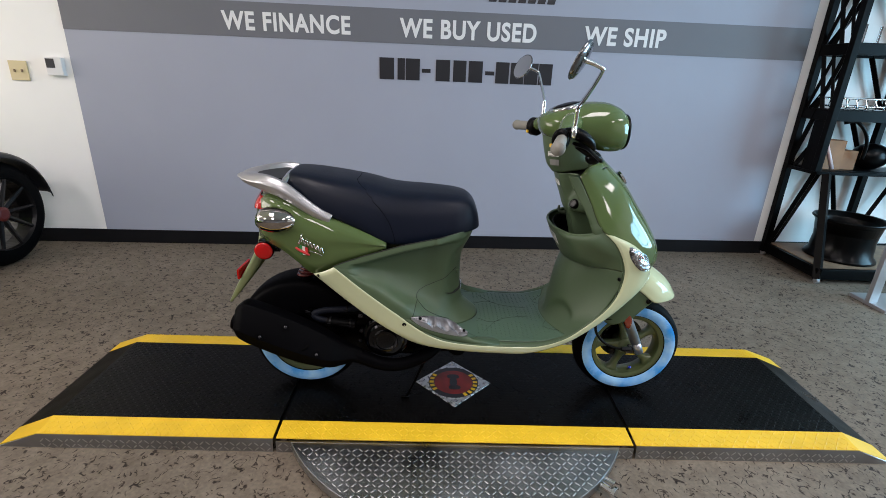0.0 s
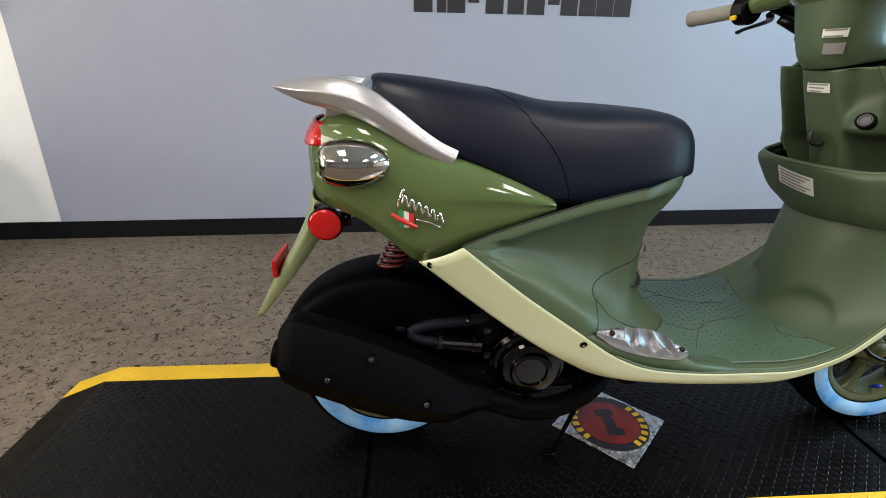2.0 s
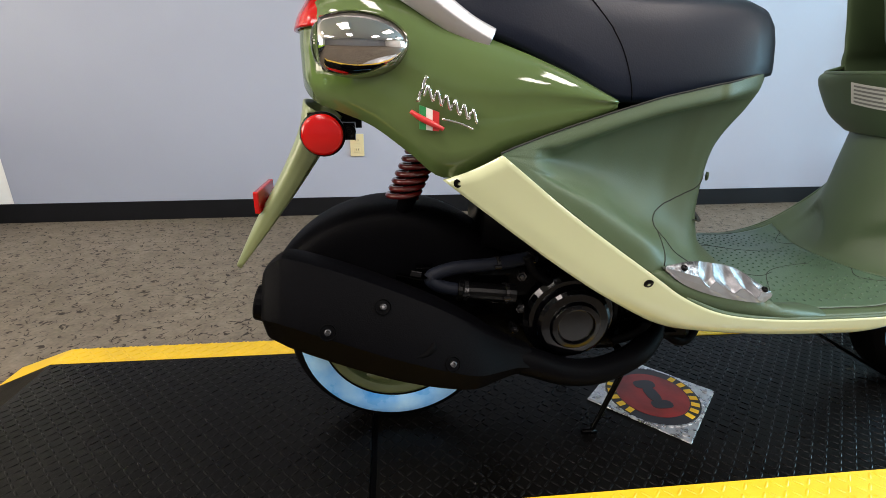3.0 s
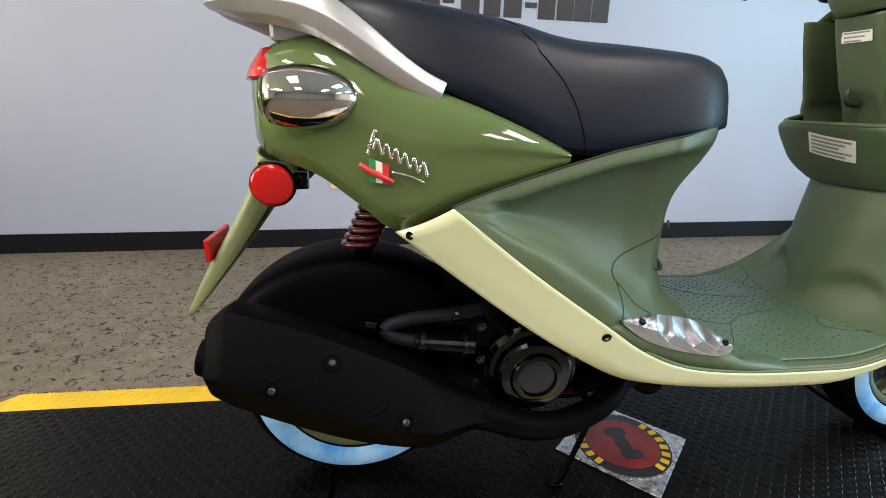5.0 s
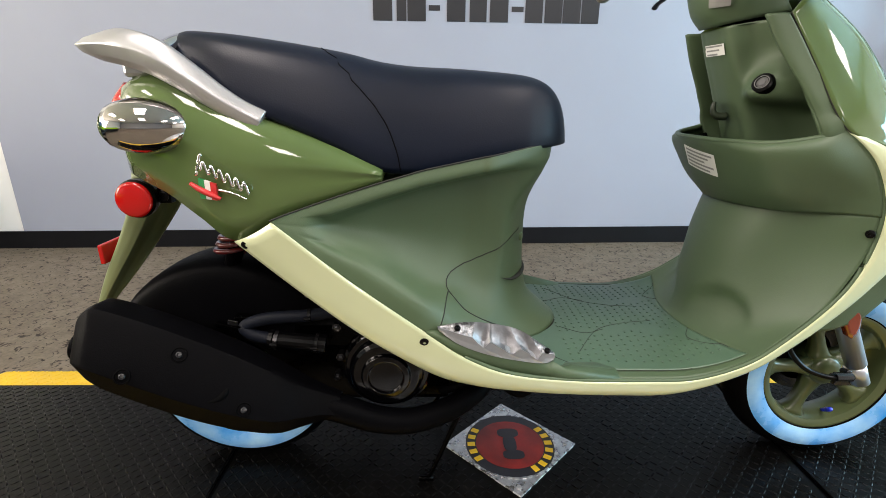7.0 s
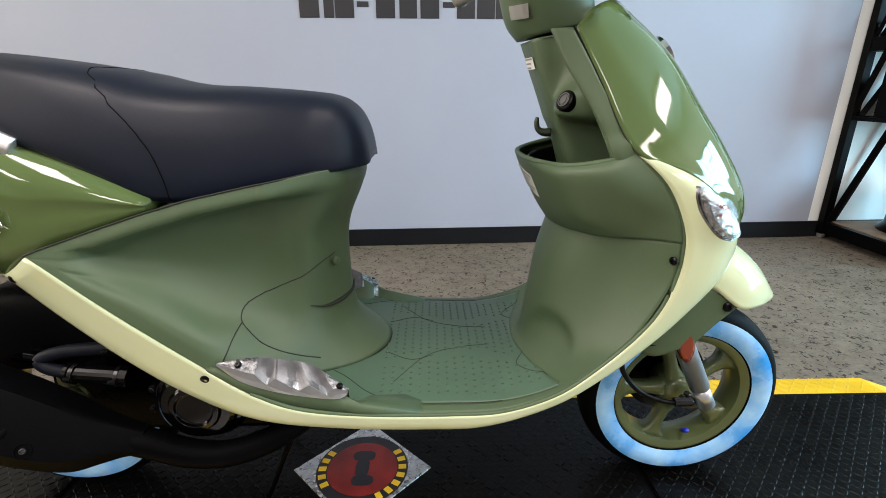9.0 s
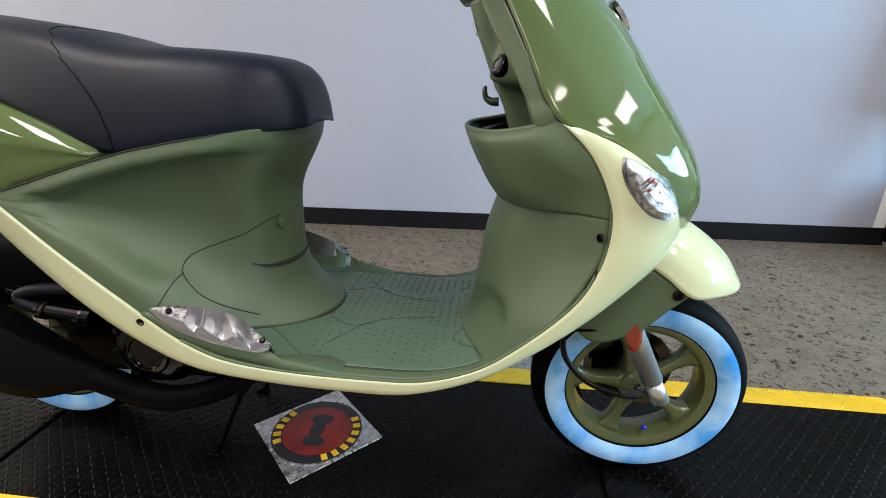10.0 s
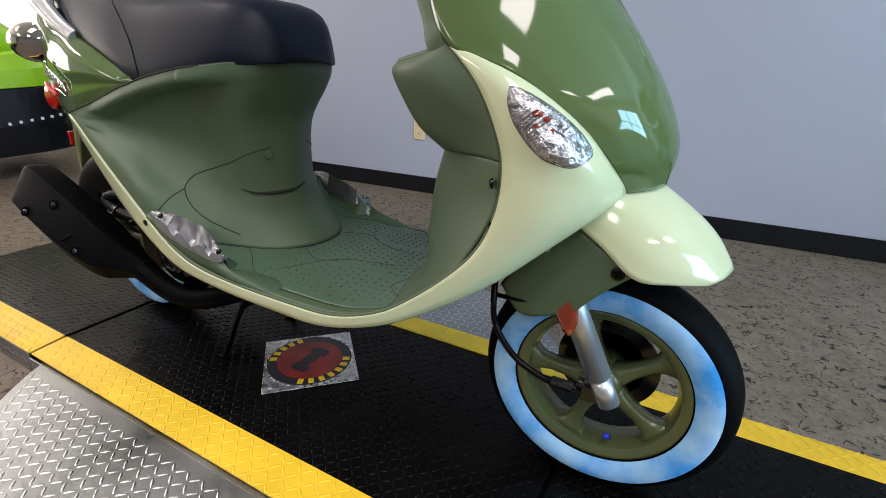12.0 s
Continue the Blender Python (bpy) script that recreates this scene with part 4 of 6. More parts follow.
for s in (-1, 1):
    part("column_seam", tubem(side([(r[0][0], r[0][1] - 0.0022, r[0][2] + 0.0005) for r in rows[:17]], s), 0.0015, 6, 60), SEAM, column, smooth=True)
    line = draped(column, side([(0.006, -0.060, 0.592), (-0.010, -0.090, 0.585), (-0.040, -0.110, 0.575), (-0.092, -0.125, 0.558), (-0.132, -0.150, 0.546), (-0.145, -0.162, 0.530), (-0.135, -0.170, 0.509), (-0.105, -0.180, 0.490), (-0.074, -0.165, 0.455), (-0.031, -0.138, 0.428)], s), 60, 0.0022)
    part("panel_line", tubem(line, 0.0010, 6, 60), SEAM, column, smooth=True)
    line = draped(column, side([(-0.143, -0.165, 0.520), (-0.152, -0.178, 0.505), (-0.160, -0.195, 0.488), (-0.166, -0.210, 0.470)], s), 20, 0.0022)
    part("panel_line", tubem(line, 0.0010, 6, 20), SEAM, column, smooth=True)
# dark tube drawn as the shadow line under the column's lower edge
part("foot_gap_shade", tubem([(x, y, z - 0.002) for x, y, z in [r[-1] for r in full[14:-14]]], 0.0030, 6, 60), SEAM, column, smooth=True)
bm = bmesh.new()
disc_at(bm, (-0.012, -0.060, 0.580), (1, -0.5, 0), [(0.008, -0.001), (0.008, 0.002), (0.006, 0.003), (0.003, 0.003)], 14)
part("door_lock", bm, MATTE, column)
# no hollow here: a dark tube stands for the recess's shade
part("grab_recess_shade", tubem([(-0.052, -0.104, 0.512), (-0.030, -0.088, 0.504), (-0.010, -0.052, 0.500), (0.004, -0.012, 0.503), (0.004, 0.020, 0.512)], [0.0008, 0.0034, 0.0054, 0.0040, 0.0008], 8, 30, 0.6), SEAM, column, smooth=True)

# -- foot plates: a smooth outer face, cast end pads and a corrugated grip between them
TRIM_Z = [(-0.190, 0.466), (-0.124, 0.421), (-0.050, 0.391), (0.058, 0.375)]


def along(table, x):
    for (x0, z0), (x1, z1) in zip(table, table[1:]):
        if x <= x1:
            return z0 + (z1 - z0) * (x - x0) / (x1 - x0)
    return table[-1][1]


def saw(f):
    """Height of the lip along the plate, 1 on the teeth and 0 in the notches, f from 0 to 1."""
    if f <= 0.38 or f >= 0.83:
        return 1.0
    v = ((f - 0.38) / 0.45 * 3) % 1.0
    return 1 - v / 0.70 if v < 0.70 else (v - 0.70) / 0.30


for s in (-1, 1):
    n = 90
    lip = spline([(-0.168, -0.2290, 0.4755), (-0.130, -0.2325, 0.4640), (-0.090, -0.2320, 0.4520), (-0.012, -0.2285, 0.4300), (0.026, -0.2240, 0.4205)], n)
    low = spline([(-0.167, -0.2285, 0.4700), (-0.132, -0.2325, 0.4450), (-0.080, -0.2325, 0.4250), (-0.022, -0.2290, 0.4110), (0.010, -0.2265, 0.4070), (0.024, -0.2235, 0.4120)], n)
    top = spline([(-0.166, -0.2275, 0.4765), (-0.127, -0.2205, 0.4800), (-0.088, -0.2130, 0.4745), (-0.033, -0.2075, 0.4590), (0.026, -0.2200, 0.4225)], n)
    bm = bmesh.new()
    rings = []
    for i in range(n):
        a, b, c = Vector(lip[i]), Vector(low[i]), Vector(top[i])
        k = saw(i / (n - 1))
        edge = a + Vector((0, 0.0030, 0.0125)) * (k - 1)
        mid = b + (edge - b) * 0.5 + Vector((0, -0.0012, 0))
        rings.append([tuple(side([tuple(p)], s)[0]) for p in (b + Vector((0, 0.010, 0.001)), b, mid, edge, edge + Vector((0, 0.0022, -0.0004)), a + Vector((0, 0.012, -0.004)))])
    loft(bm, rings)
    peg = part("foot_plate", bm, PLATE, scooter, "brushed silver foot plate with wedge teeth", smooth=False)
    for f0, f1 in ((0.01, 0.385), (0.83, 0.99)):
        bm = bmesh.new()
        vs = []
        for i in range(int(f0 * n), int(f1 * n) + 1):
            a, c = Vector(lip[i]) + Vector((0, 0.0022, -0.0006)), Vector(top[i])
            vs.append([bm.verts.new(side([tuple(p)], s)[0]) for p in (a, a + (c - a) * 0.5 + Vector((0, 0, -0.0012)), c, c + Vector((0, 0.010, -0.048)))])
        for a, b in zip(vs, vs[1:]):
            for j in range(3):
                bm.faces.new((a[j], a[j + 1], b[j + 1], b[j]))
        part("end_pad", bm, CAST, peg, "rough cast silver end pad", smooth=True)
    for q in range(3):
        bm = bmesh.new()
        vs = []
        i0 = int(round((0.38 + 0.15 * q) * (n - 1)))
        for i in range(i0, i0 + 15):
            e = Vector(lip[i]) + Vector((0, 0.0030, 0.0125)) * (saw(i / (n - 1)) - 1) + Vector((0, 0.0021, -0.0004))
            c = Vector(top[i])
            k = 1 - saw(i / (n - 1))
            vs.append([bm.verts.new(side([tuple(p)], s)[0]) for p in (e, e + (c - e) * 0.45 + Vector((0, 0, -0.0030 - 0.0085 * k)), e + (c - e) * 0.8 + Vector((0, 0, -0.0010 - 0.0060 * k)), c, c + Vector((0, 0.010, -0.048)))])
        for a, b in zip(vs, vs[1:]):
            for j in range(4):
                bm.faces.new((a[j], a[j + 1], b[j + 1], b[j]))
        part("tooth", bm, TOOTH, peg, smooth=True, crisp=30)
    for f in (0.20, 0.93):
        i = int(f * n)
        c = Vector(lip[i]) * 0.5 + Vector(top[i]) * 0.5 + Vector((0, 0, -0.0005))
        screw(side([tuple(c)], s)[0], (0, s * 0.60, 0.80), 0.0042, PLASTIC, peg)
    bm = bmesh.new()
    def mount_ring(x, pts):
        z = along(TRIM_Z, x)
        return side([(x, -0.2285, z - 0.003), *pts, (x, -0.170, z - 0.001), (x, -0.170, z - 0.004)], s)

    rings = [mount_ring(-0.186, [(-0.186, -0.2255, 0.4655), (-0.186, -0.222, 0.469), (-0.186, -0.218, 0.471), (-0.186, -0.205, 0.472)])]
    for i in range(0, n, 3):
        a, b, c = lip[i], low[i], top[i]
        x = b[0]
        rings.append(mount_ring(x, [(x, b[1] + 0.0015, b[2] - 0.002), (x, a[1] + 0.008, a[2] - 0.019), (x, c[1] - 0.001, c[2] - 0.034), (x, c[1] + 0.002, max(c[2] - 0.052, along(TRIM_Z, x) + 0.004))]))
    rings.append(mount_ring(0.056, [(0.056, -0.2260, 0.388), (0.056, -0.2215, 0.394), (0.056, -0.214, 0.397), (0.056, -0.203, 0.394)]))
    rings.append(side([(0.140, -0.2225, 0.3700), (0.140, -0.2220, 0.3725), (0.140, -0.219, 0.3745), (0.140, -0.213, 0.3765), (0.140, -0.202, 0.379), (0.140, -0.170, 0.3745), (0.140, -0.170, 0.371)], s))
    loft(bm, rings)
    part("plate_mount", bm, MATTE, leg_shield, smooth=True)

# -- rear body
bm = bmesh.new()
rings = []
for x, zt, zb, hw in spline([(-0.712, 0.800, 0.752, 0.030), (-0.704, 0.826, 0.726, 0.075), (-0.682, 0.850, 0.706, 0.112), (-0.645, 0.866, 0.694, 0.140), (-0.600, 0.870, 0.676, 0.158), (-0.550, 0.856, 0.640, 0.170), (-0.500, 0.834, 0.604, 0.177), (-0.437, 0.806, 0.624, 0.187), (-0.379, 0.784, 0.651, 0.189), (-0.319, 0.757, 0.675, 0.188), (-0.255, 0.722, 0.702, 0.184)], 46):
    zt, zb = max(zt, zb + 0.004), zb
    h = zt - zb
    half = [(0, zt), (hw * 0.45, zt), (hw * 0.72, zt - 0.02 * h), (hw * 0.88, zt - 0.09 * h), (hw * 0.965, zt - 0.22 * h), (hw * 1.006, zt - 0.40 * h), (hw * 1.002, zt - 0.47 * h), (hw * 0.984, zt - 0.54 * h), (hw * 0.992, zt - 0.66 * h), (hw * 0.985, zt - 0.82 * h), (hw * 0.955, zb), (hw * 0.6, zb + 0.01 * (h > 0.05)), (0, zb + 0.01 * (h > 0.05))]
    ring = [(x, -a, b) for a, b in half] + [(x, a, b) for a, b in half[-2:0:-1]]
    rings.append(ring)
loft(bm, rings)
rear = part("rear_body", bm, GREEN, scooter, "glossy olive green rear body", smooth=True)
rows = [
    [(-0.668, -0.118, 0.810), (-0.694, -0.106, 0.809), (-0.712, -0.060, 0.808), (-0.7195, 0, 0.808)],
    [(-0.664, -0.115, 0.826), (-0.688, -0.103, 0.826), (-0.706, -0.058, 0.826), (-0.7135, 0, 0.826)],
    [(-0.656, -0.104, 0.848), (-0.676, -0.090, 0.849), (-0.692, -0.050, 0.850), (-0.699, 0, 0.850)],
]
sheet("tail_light", mirrored(rows), 33, 12, RED, label="red tail light lens", solid=0.005)
for s in (-1, 1):
    bm = bmesh.new()
    rings = []
    for f in [1 - (1 - i / 20) ** 1.5 for i in range(21)]:
        x = -0.664 + 0.122 * f
        k = max(0.02, math.sqrt(max(0, 1 - max(0, (f - 0.36) / 0.64) ** 2))) * (0.80 + 0.20 * math.sin(math.pi / 2 * min(1, f / 0.36)))
        rings.append([(x, s * (0.148 + 0.050 * k * max(0, math.cos(a)) - 0.01 * (math.cos(a) < 0)), 0.784 + 0.044 * k * math.sin(a)) for a in [2 * math.pi * i / 28 for i in range(28)]])
    loft(bm, rings)
    sig = part("turn_signal", bm, SMOKED, scooter, "chrome bullet turn signal", smooth=True)
    bm = bmesh.new()
    rings = [[(x, s * (0.156 + (0.028 * k) * math.cos(a)), 0.784 + 0.026 * k * math.sin(a)) for a in [2 * math.pi * i / 24 for i in range(24)]] for x, k in ((-0.663, 1.12), (-0.668, 1.06), (-0.673, 0.88), (-0.676, 0.5))]
    loft(bm, rings)
    part("lens", bm, GLASS, sig, "clear lens", smooth=True)
    # script badge as a plain chrome flourish, and a small shield
    def on_body(x, z, out=0.0):
        return (x, s * (0.172 + 0.16 * (x + 0.55) * 0.6 + out), z)
    bd = tubem([on_body(*p, 0.008) for p in ((-0.538, 0.712), (-0.528, 0.742), (-0.526, 0.742))], 0.0028, 6, 16)
    badge = part("badge", bd, CHROME, rear, "plain chrome flourish badge", smooth=True)
    wave = [(-0.530 + 0.0725 * k / 12, 0.727 - 0.036 * k / 12 + (0.009 if k % 2 else -0.007)) for k in range(13)]
    part("badge_line", tubem([on_body(*p, 0.008) for p in wave], 0.0022, 6, 80), CHROME, badge, smooth=True)
    part("badge_line", tubem([on_body(-0.505, 0.690, 0.008), on_body(-0.480, 0.684, 0.008), on_body(-0.462, 0.676, 0.008)], 0.0018, 6, 16), CHROME, badge, smooth=True)
    for x0, x1, mat in ((-0.536, -0.527, BADGE_GREEN), (-0.5268, -0.518, LABEL_WHITE), (-0.5178, -0.509, BADGE_RED)):
        bm = bmesh.new()
        v = [bm.verts.new(on_body(x, z, o)) for o in (0.003, 0.008) for x, z in ((x0, 0.708 - 0.35 * (x0 + 0.536)), (x1, 0.708 - 0.35 * (x1 + 0.536)), (x1, 0.674 - 0.1 * (x1 + 0.52)), (x0, 0.674 - 0.1 * (x0 + 0.52)))]
        for f in ((0, 1, 2, 3), (7, 6, 5, 4), (0, 4, 5, 1), (1, 5, 6, 2), (2, 6, 7, 3), (3, 7, 4, 0)):
            bm.faces.new([v[i] for i in f])
        part("shield_field", bm, mat, badge)
    part("ribbon", tubem([on_body(-0.548, 0.700, 0.010), on_body(-0.536, 0.692, 0.011), on_body(-0.520, 0.684, 0.011), on_body(-0.503, 0.676, 0.010)], [0.003, 0.0045, 0.0045, 0.003], 6, 16), BADGE_RED, badge, smooth=True)

# -- seat
bm = bmesh.new()
rings = []
for x, zt, zb, hw, dr in spline([(-0.590, 0.922, 0.885, 0.085, 0.012), (-0.577, 0.934, 0.868, 0.112, 0.016), (-0.520, 0.931, 0.842, 0.138, 0.020), (-0.460, 0.924, 0.808, 0.152, 0.022), (-0.390, 0.914, 0.780, 0.160, 0.022), (-0.320, 0.902, 0.748, 0.164, 0.022), (-0.265, 0.889, 0.717, 0.165, 0.020), (-0.210, 0.882, 0.710, 0.163, 0.018), (-0.140, 0.879, 0.715, 0.158, 0.018), (-0.070, 0.874, 0.731, 0.149, 0.020), (-0.030, 0.870, 0.742, 0.140, 0.022), (-0.008, 0.866, 0.747, 0.131, 0.022), (0.014, 0.858, 0.750, 0.119, 0.022), (0.032, 0.843, 0.752, 0.104, 0.020), (0.045, 0.822, 0.753, 0.087, 0.016), (0.053, 0.797, 0.754, 0.072, 0.012), (0.057, 0.772, 0.756, 0.060, 0.010)], 72):
    h = zt - zb
    half = [(0, zt), (hw * 0.42, zt - 0.012 * h), (hw * 0.62, zt - 0.045 * h), (hw * 0.76, zt - 0.11 * h), (hw * 0.855, zt - 0.23 * h), (hw * 0.925, zt - 0.44 * h), (hw * 0.980, zt - 0.76 * h), (hw, zt - 0.93 * h), (hw * 0.985, zt - 0.985 * h), (hw * 0.93, zb), (hw * 0.6, zb + 0.004), (0, zb + 0.004)]
    rings.append([(x, -a, b) for a, b in half] + [(x, a, b) for a, b in half[-2:0:-1]])
loft(bm, rings)
seat = part("seat", bm, VINYL, scooter, "black vinyl dual saddle with stitched seams", smooth=True)
half = [(-0.360, 0, 0.909), (-0.362, -0.03, 0.908), (-0.362, -0.06, 0.902), (-0.345, -0.10, 0.882), (-0.290, -0.135, 0.840), (-0.252, -0.150, 0.795), (-0.233, -0.160, 0.750), (-0.226, -0.164, 0.716)]
for s in (-1, 1):
    part("piping", tubem(draped(seat, side(half, s), 60, 0.0001), 0.0009, 6, 60), PIPING, seat, smooth=True)
bm = bmesh.new()
box(bm, -0.03, 0.030, -0.05, 0.05, 0.738, 0.765)
part("seat_hinge", bm, PLASTIC, seat, bevel=0.006)

# -- grab rail
for s in (-1, 1):
    path = side([(-0.438, -0.155, 0.791), (-0.470, -0.155, 0.808), (-0.505, -0.154, 0.830), (-0.548, -0.150, 0.860), (-0.592, -0.142, 0.886), (-0.640, -0.124, 0.900), (-0.690, -0.090, 0.904), (-0.726, -0.045, 0.908), (-0.735, 0, 0.909)], s)
    tall = [0.019, 0.018, 0.020, 0.0235, 0.027, 0.027, 0.021, 0.011, 0.004]
    wide = [0.014, 0.014, 0.016, 0.019, 0.023, 0.030, 0.038, 0.040, 0.034]
    bm = bmesh.new()
    fine = spline([(*p, a, b) for p, a, b in zip(path, tall, wide)], 60)
    rings = []
    for k, q in enumerate(fine):
        d = fine[min(k + 1, 59)][:3] - fine[max(k - 1, 0)][:3]
        across, up = frame_at(d)
        out = across * (1 if across.y * s > 0 else -1)
        rings.append([Vector(q[:3]) + out * q[4] * a + up * q[3] * b for a, b in ((-0.3, 0.95), (0.25, 1.0), (0.75, 0.62), (1.0, 0.10), (0.80, -0.60), (0.35, -1.0), (-0.4, -0.85), (-0.9, -0.1))])
    loft(bm, rings)
    part("grab_rail", bm, SILVER, scooter, "silver painted grab rail", smooth=True, bevel=0.0015, crisp=38)
bm = bmesh.new()
prism(bm, [(-0.715, -0.045), (-0.690, -0.085), (-0.640, -0.100), (-0.600, -0.095), (-0.600, 0.095), (-0.640, 0.100), (-0.690, 0.085), (-0.715, 0.045)], 0.902, 0.911)
part("rack_pad", bm, PLASTIC, scooter, "black rack pad", bevel=0.003)
bm = bmesh.new()
box(bm, -0.668, -0.614, -0.105, 0.105, 0.858, 0.892)
part("rack_base", bm, SILVER, scooter, bevel=0.006)
part("rack_bar", tubem([(-0.592, -0.138, 0.892), (-0.585, -0.07, 0.918), (-0.583, 0, 0.922), (-0.585, 0.07, 0.918), (-0.592, 0.138, 0.892)], 0.013, 12, 30, 0.8), CHROME, scooter, smooth=True)

# -- plate holder, reflectors
rows = [
    [(-0.664, -0.060, 0.672), (-0.684, -0.071, 0.688), (-0.704, -0.069, 0.700), (-0.716, 0, 0.706)],
    [(-0.692, -0.060, 0.626), (-0.704, -0.069, 0.640), (-0.718, -0.065, 0.650), (-0.730, 0, 0.652)],
    [(-0.738, -0.052, 0.558), (-0.747, -0.058, 0.567), (-0.760, -0.052, 0.574), (-0.768, 0, 0.576)],
    [(-0.794, -0.040, 0.482), (-0.802, -0.042, 0.488), (-0.812, -0.036, 0.492), (-0.818, 0, 0.494)],
    [(-0.852, -0.020, 0.408), (-0.855, -0.020, 0.410), (-0.859, -0.016, 0.411), (-0.861, 0, 0.412)],
]
holder = sheet("plate_holder", mirrored(rows), 33, 30, PALE, label="pale green rear plate holder", solid=0.004)
screw((-0.638, -0.104, 0.664), (0, -1, 0), 0.008, PLASTIC, holder)
for s in (-1, 1):
    bm = bmesh.new()
    disc_at(bm, (-0.676, s * 0.112, 0.661), (0, s, 0), [(0.024, -0.03), (0.033, -0.004), (0.0335, 0.006), (0.031, 0.010)], 28)
    box(bm, -0.700, -0.676, s * 0.085 - 0.010, s * 0.085 + 0.010, 0.655, 0.690)
    box(bm, -0.690, -0.630, s * 0.088 - 0.008, s * 0.088 + 0.008, 0.650, 0.676)
    rb = part("reflector_mount", bm, PLASTIC, holder)
    bm = bmesh.new()
    disc_at(bm, (-0.676, s * 0.122, 0.661), (0, s, 0), [(0.0305, -0.002), (0.0305, 0.003), (0.026, 0.0055), (0.010, 0.007), (0.001, 0.0072)], 28)
    part("reflector", bm, RED, rb, "round red reflector", smooth=True)
bm = bmesh.new()
box(bm, -0.806, -0.797, -0.055, 0.055, 0.520, 0.558)
part("reflector", bm, RED, holder, "red rear reflector", bevel=0.002)

# -- rear hugger, shock, engine, exhaust
bm = bmesh.new()
rows = []
for k in range(17):
    a = radians(28 + 130 * k / 16)
    r = 0.258 + 0.010 * math.sin(math.pi * k / 16)
    rows.append([(RW[0] + (r - d) * math.cos(a), y, RW[1] + (r - d) * math.sin(a)) for y, d in ((-0.086, 0.150), (-0.080, 0.035), (-0.058, 0.006), (0, 0), (0.058, 0.006), (0.080, 0.035), (0.086, 0.150))])
skin(bm, rows, 25, 33)
part("inner_fender", bm, BLACK_HOT, scooter, "black rear inner fender", smooth=True, solid=0.004)
bm = bmesh.new()
coil = []
for k in range(97):
    a = 2 * math.pi * k / 12
    f = k / 96
    coil.append((-0.560 + 0.045 * f + 0.026 * math.cos(a), -0.055 + 0.026 * math.sin(a), 0.545 + 0.100 * f))
tube(bm, coil, 0.0048, 6, 240)
shock = part("shock_spring", bm, SPRING, scooter, "red coil spring of the rear shock", smooth=True)
part("damper", rodm((-0.565, -0.055, 0.50), (-0.512, -0.055, 0.65), 0.015, 0.015, 16), BLACK_HOT, shock, smooth=True)

bm = bmesh.new()
box(bm, -0.50, -0.14, -0.085, 0.11, 0.235, 0.395)
box(bm, -0.62, -0.30, 0.075, 0.145, 0.215, 0.345)
box(bm, -0.44, -0.30, -0.105, 0.06, 0.36, 0.43)
box(bm, -0.16, 0.02, -0.07, 0.07, 0.24, 0.34)
engine = part("engine", bm, ENGINE, scooter, "black engine block", bevel=0.014)
bm = bmesh.new()
disc_at(bm, (-0.262, -0.085, 0.332), (0, -1, 0), [(0.088, 0.0), (0.086, 0.030), (0.078, 0.040), (0.070, 0.041), (0.067, 0.055), (0.060, 0.060), (0.046, 0.061), (0.043, 0.068), (0.034, 0.070), (0.031, 0.064), (0.002, 0.064)], 40)
part("fan_cover", bm, GLOSS_BLACK, engine, "round black fan cover", smooth=False, bevel=0.001)
bm = bmesh.new()
for k in range(6):
    z = 0.262 + 0.018 * k
    box(bm, -0.135, -0.02, -0.080, 0.075, z, z + 0.006)
part("cooling_fins", bm, ENGINE, engine, bevel=0.001)
for pts, r in (([(-0.33, -0.10, 0.447), (-0.40, -0.118, 0.443), (-0.475, -0.128, 0.441), (-0.515, -0.132, 0.428), (-0.500, -0.136, 0.412), (-0.452, -0.138, 0.402)], 0.0115), ([(-0.30, -0.112, 0.40), (-0.335, -0.12, 0.425), (-0.35, -0.12, 0.455)], 0.008), ([(-0.14, -0.10, 0.36), (-0.10, -0.105, 0.33), (-0.115, -0.1, 0.285), (-0.16, -0.09, 0.26)], 0.009), ([(-0.05, -0.05, 0.27), (0.0, -0.06, 0.235), (0.035, -0.05, 0.25), (0.055, -0.02, 0.30)], 0.011)):
    part("engine_hose", tubem(pts, r, 12, 40), HOSE if pts[0][0] == -0.33 else RUBBER, engine, smooth=True)
bm = bmesh.new()
rod(bm, (-0.465, -0.138, 0.404), (-0.385, -0.132, 0.392), 0.0155, 0.0155, 16)
rod(bm, (-0.472, -0.138, 0.405), (-0.464, -0.138, 0.404), 0.0175, 0.0175, 16)
rod(bm, (-0.390, -0.132, 0.393), (-0.372, -0.131, 0.39), 0.018, 0.018, 16)
part("air_valve", bm, PLASTIC, engine, bevel=0.001)
for c in ((-0.355, -0.115, 0.415), (-0.352, -0.112, 0.35), (-0.40, -0.112, 0.372), (-0.36, -0.11, 0.305), (-0.47, -0.10, 0.385)):
    bm = bmesh.new()
    disc_at(bm, c, (0, -1, 0), [(0.009, -0.02), (0.009, 0.0), (0.006, 0.0), (0.006, 0.004), (0.0035, 0.005)], 6)
    part("engine_bolt", bm, BOLT, engine)
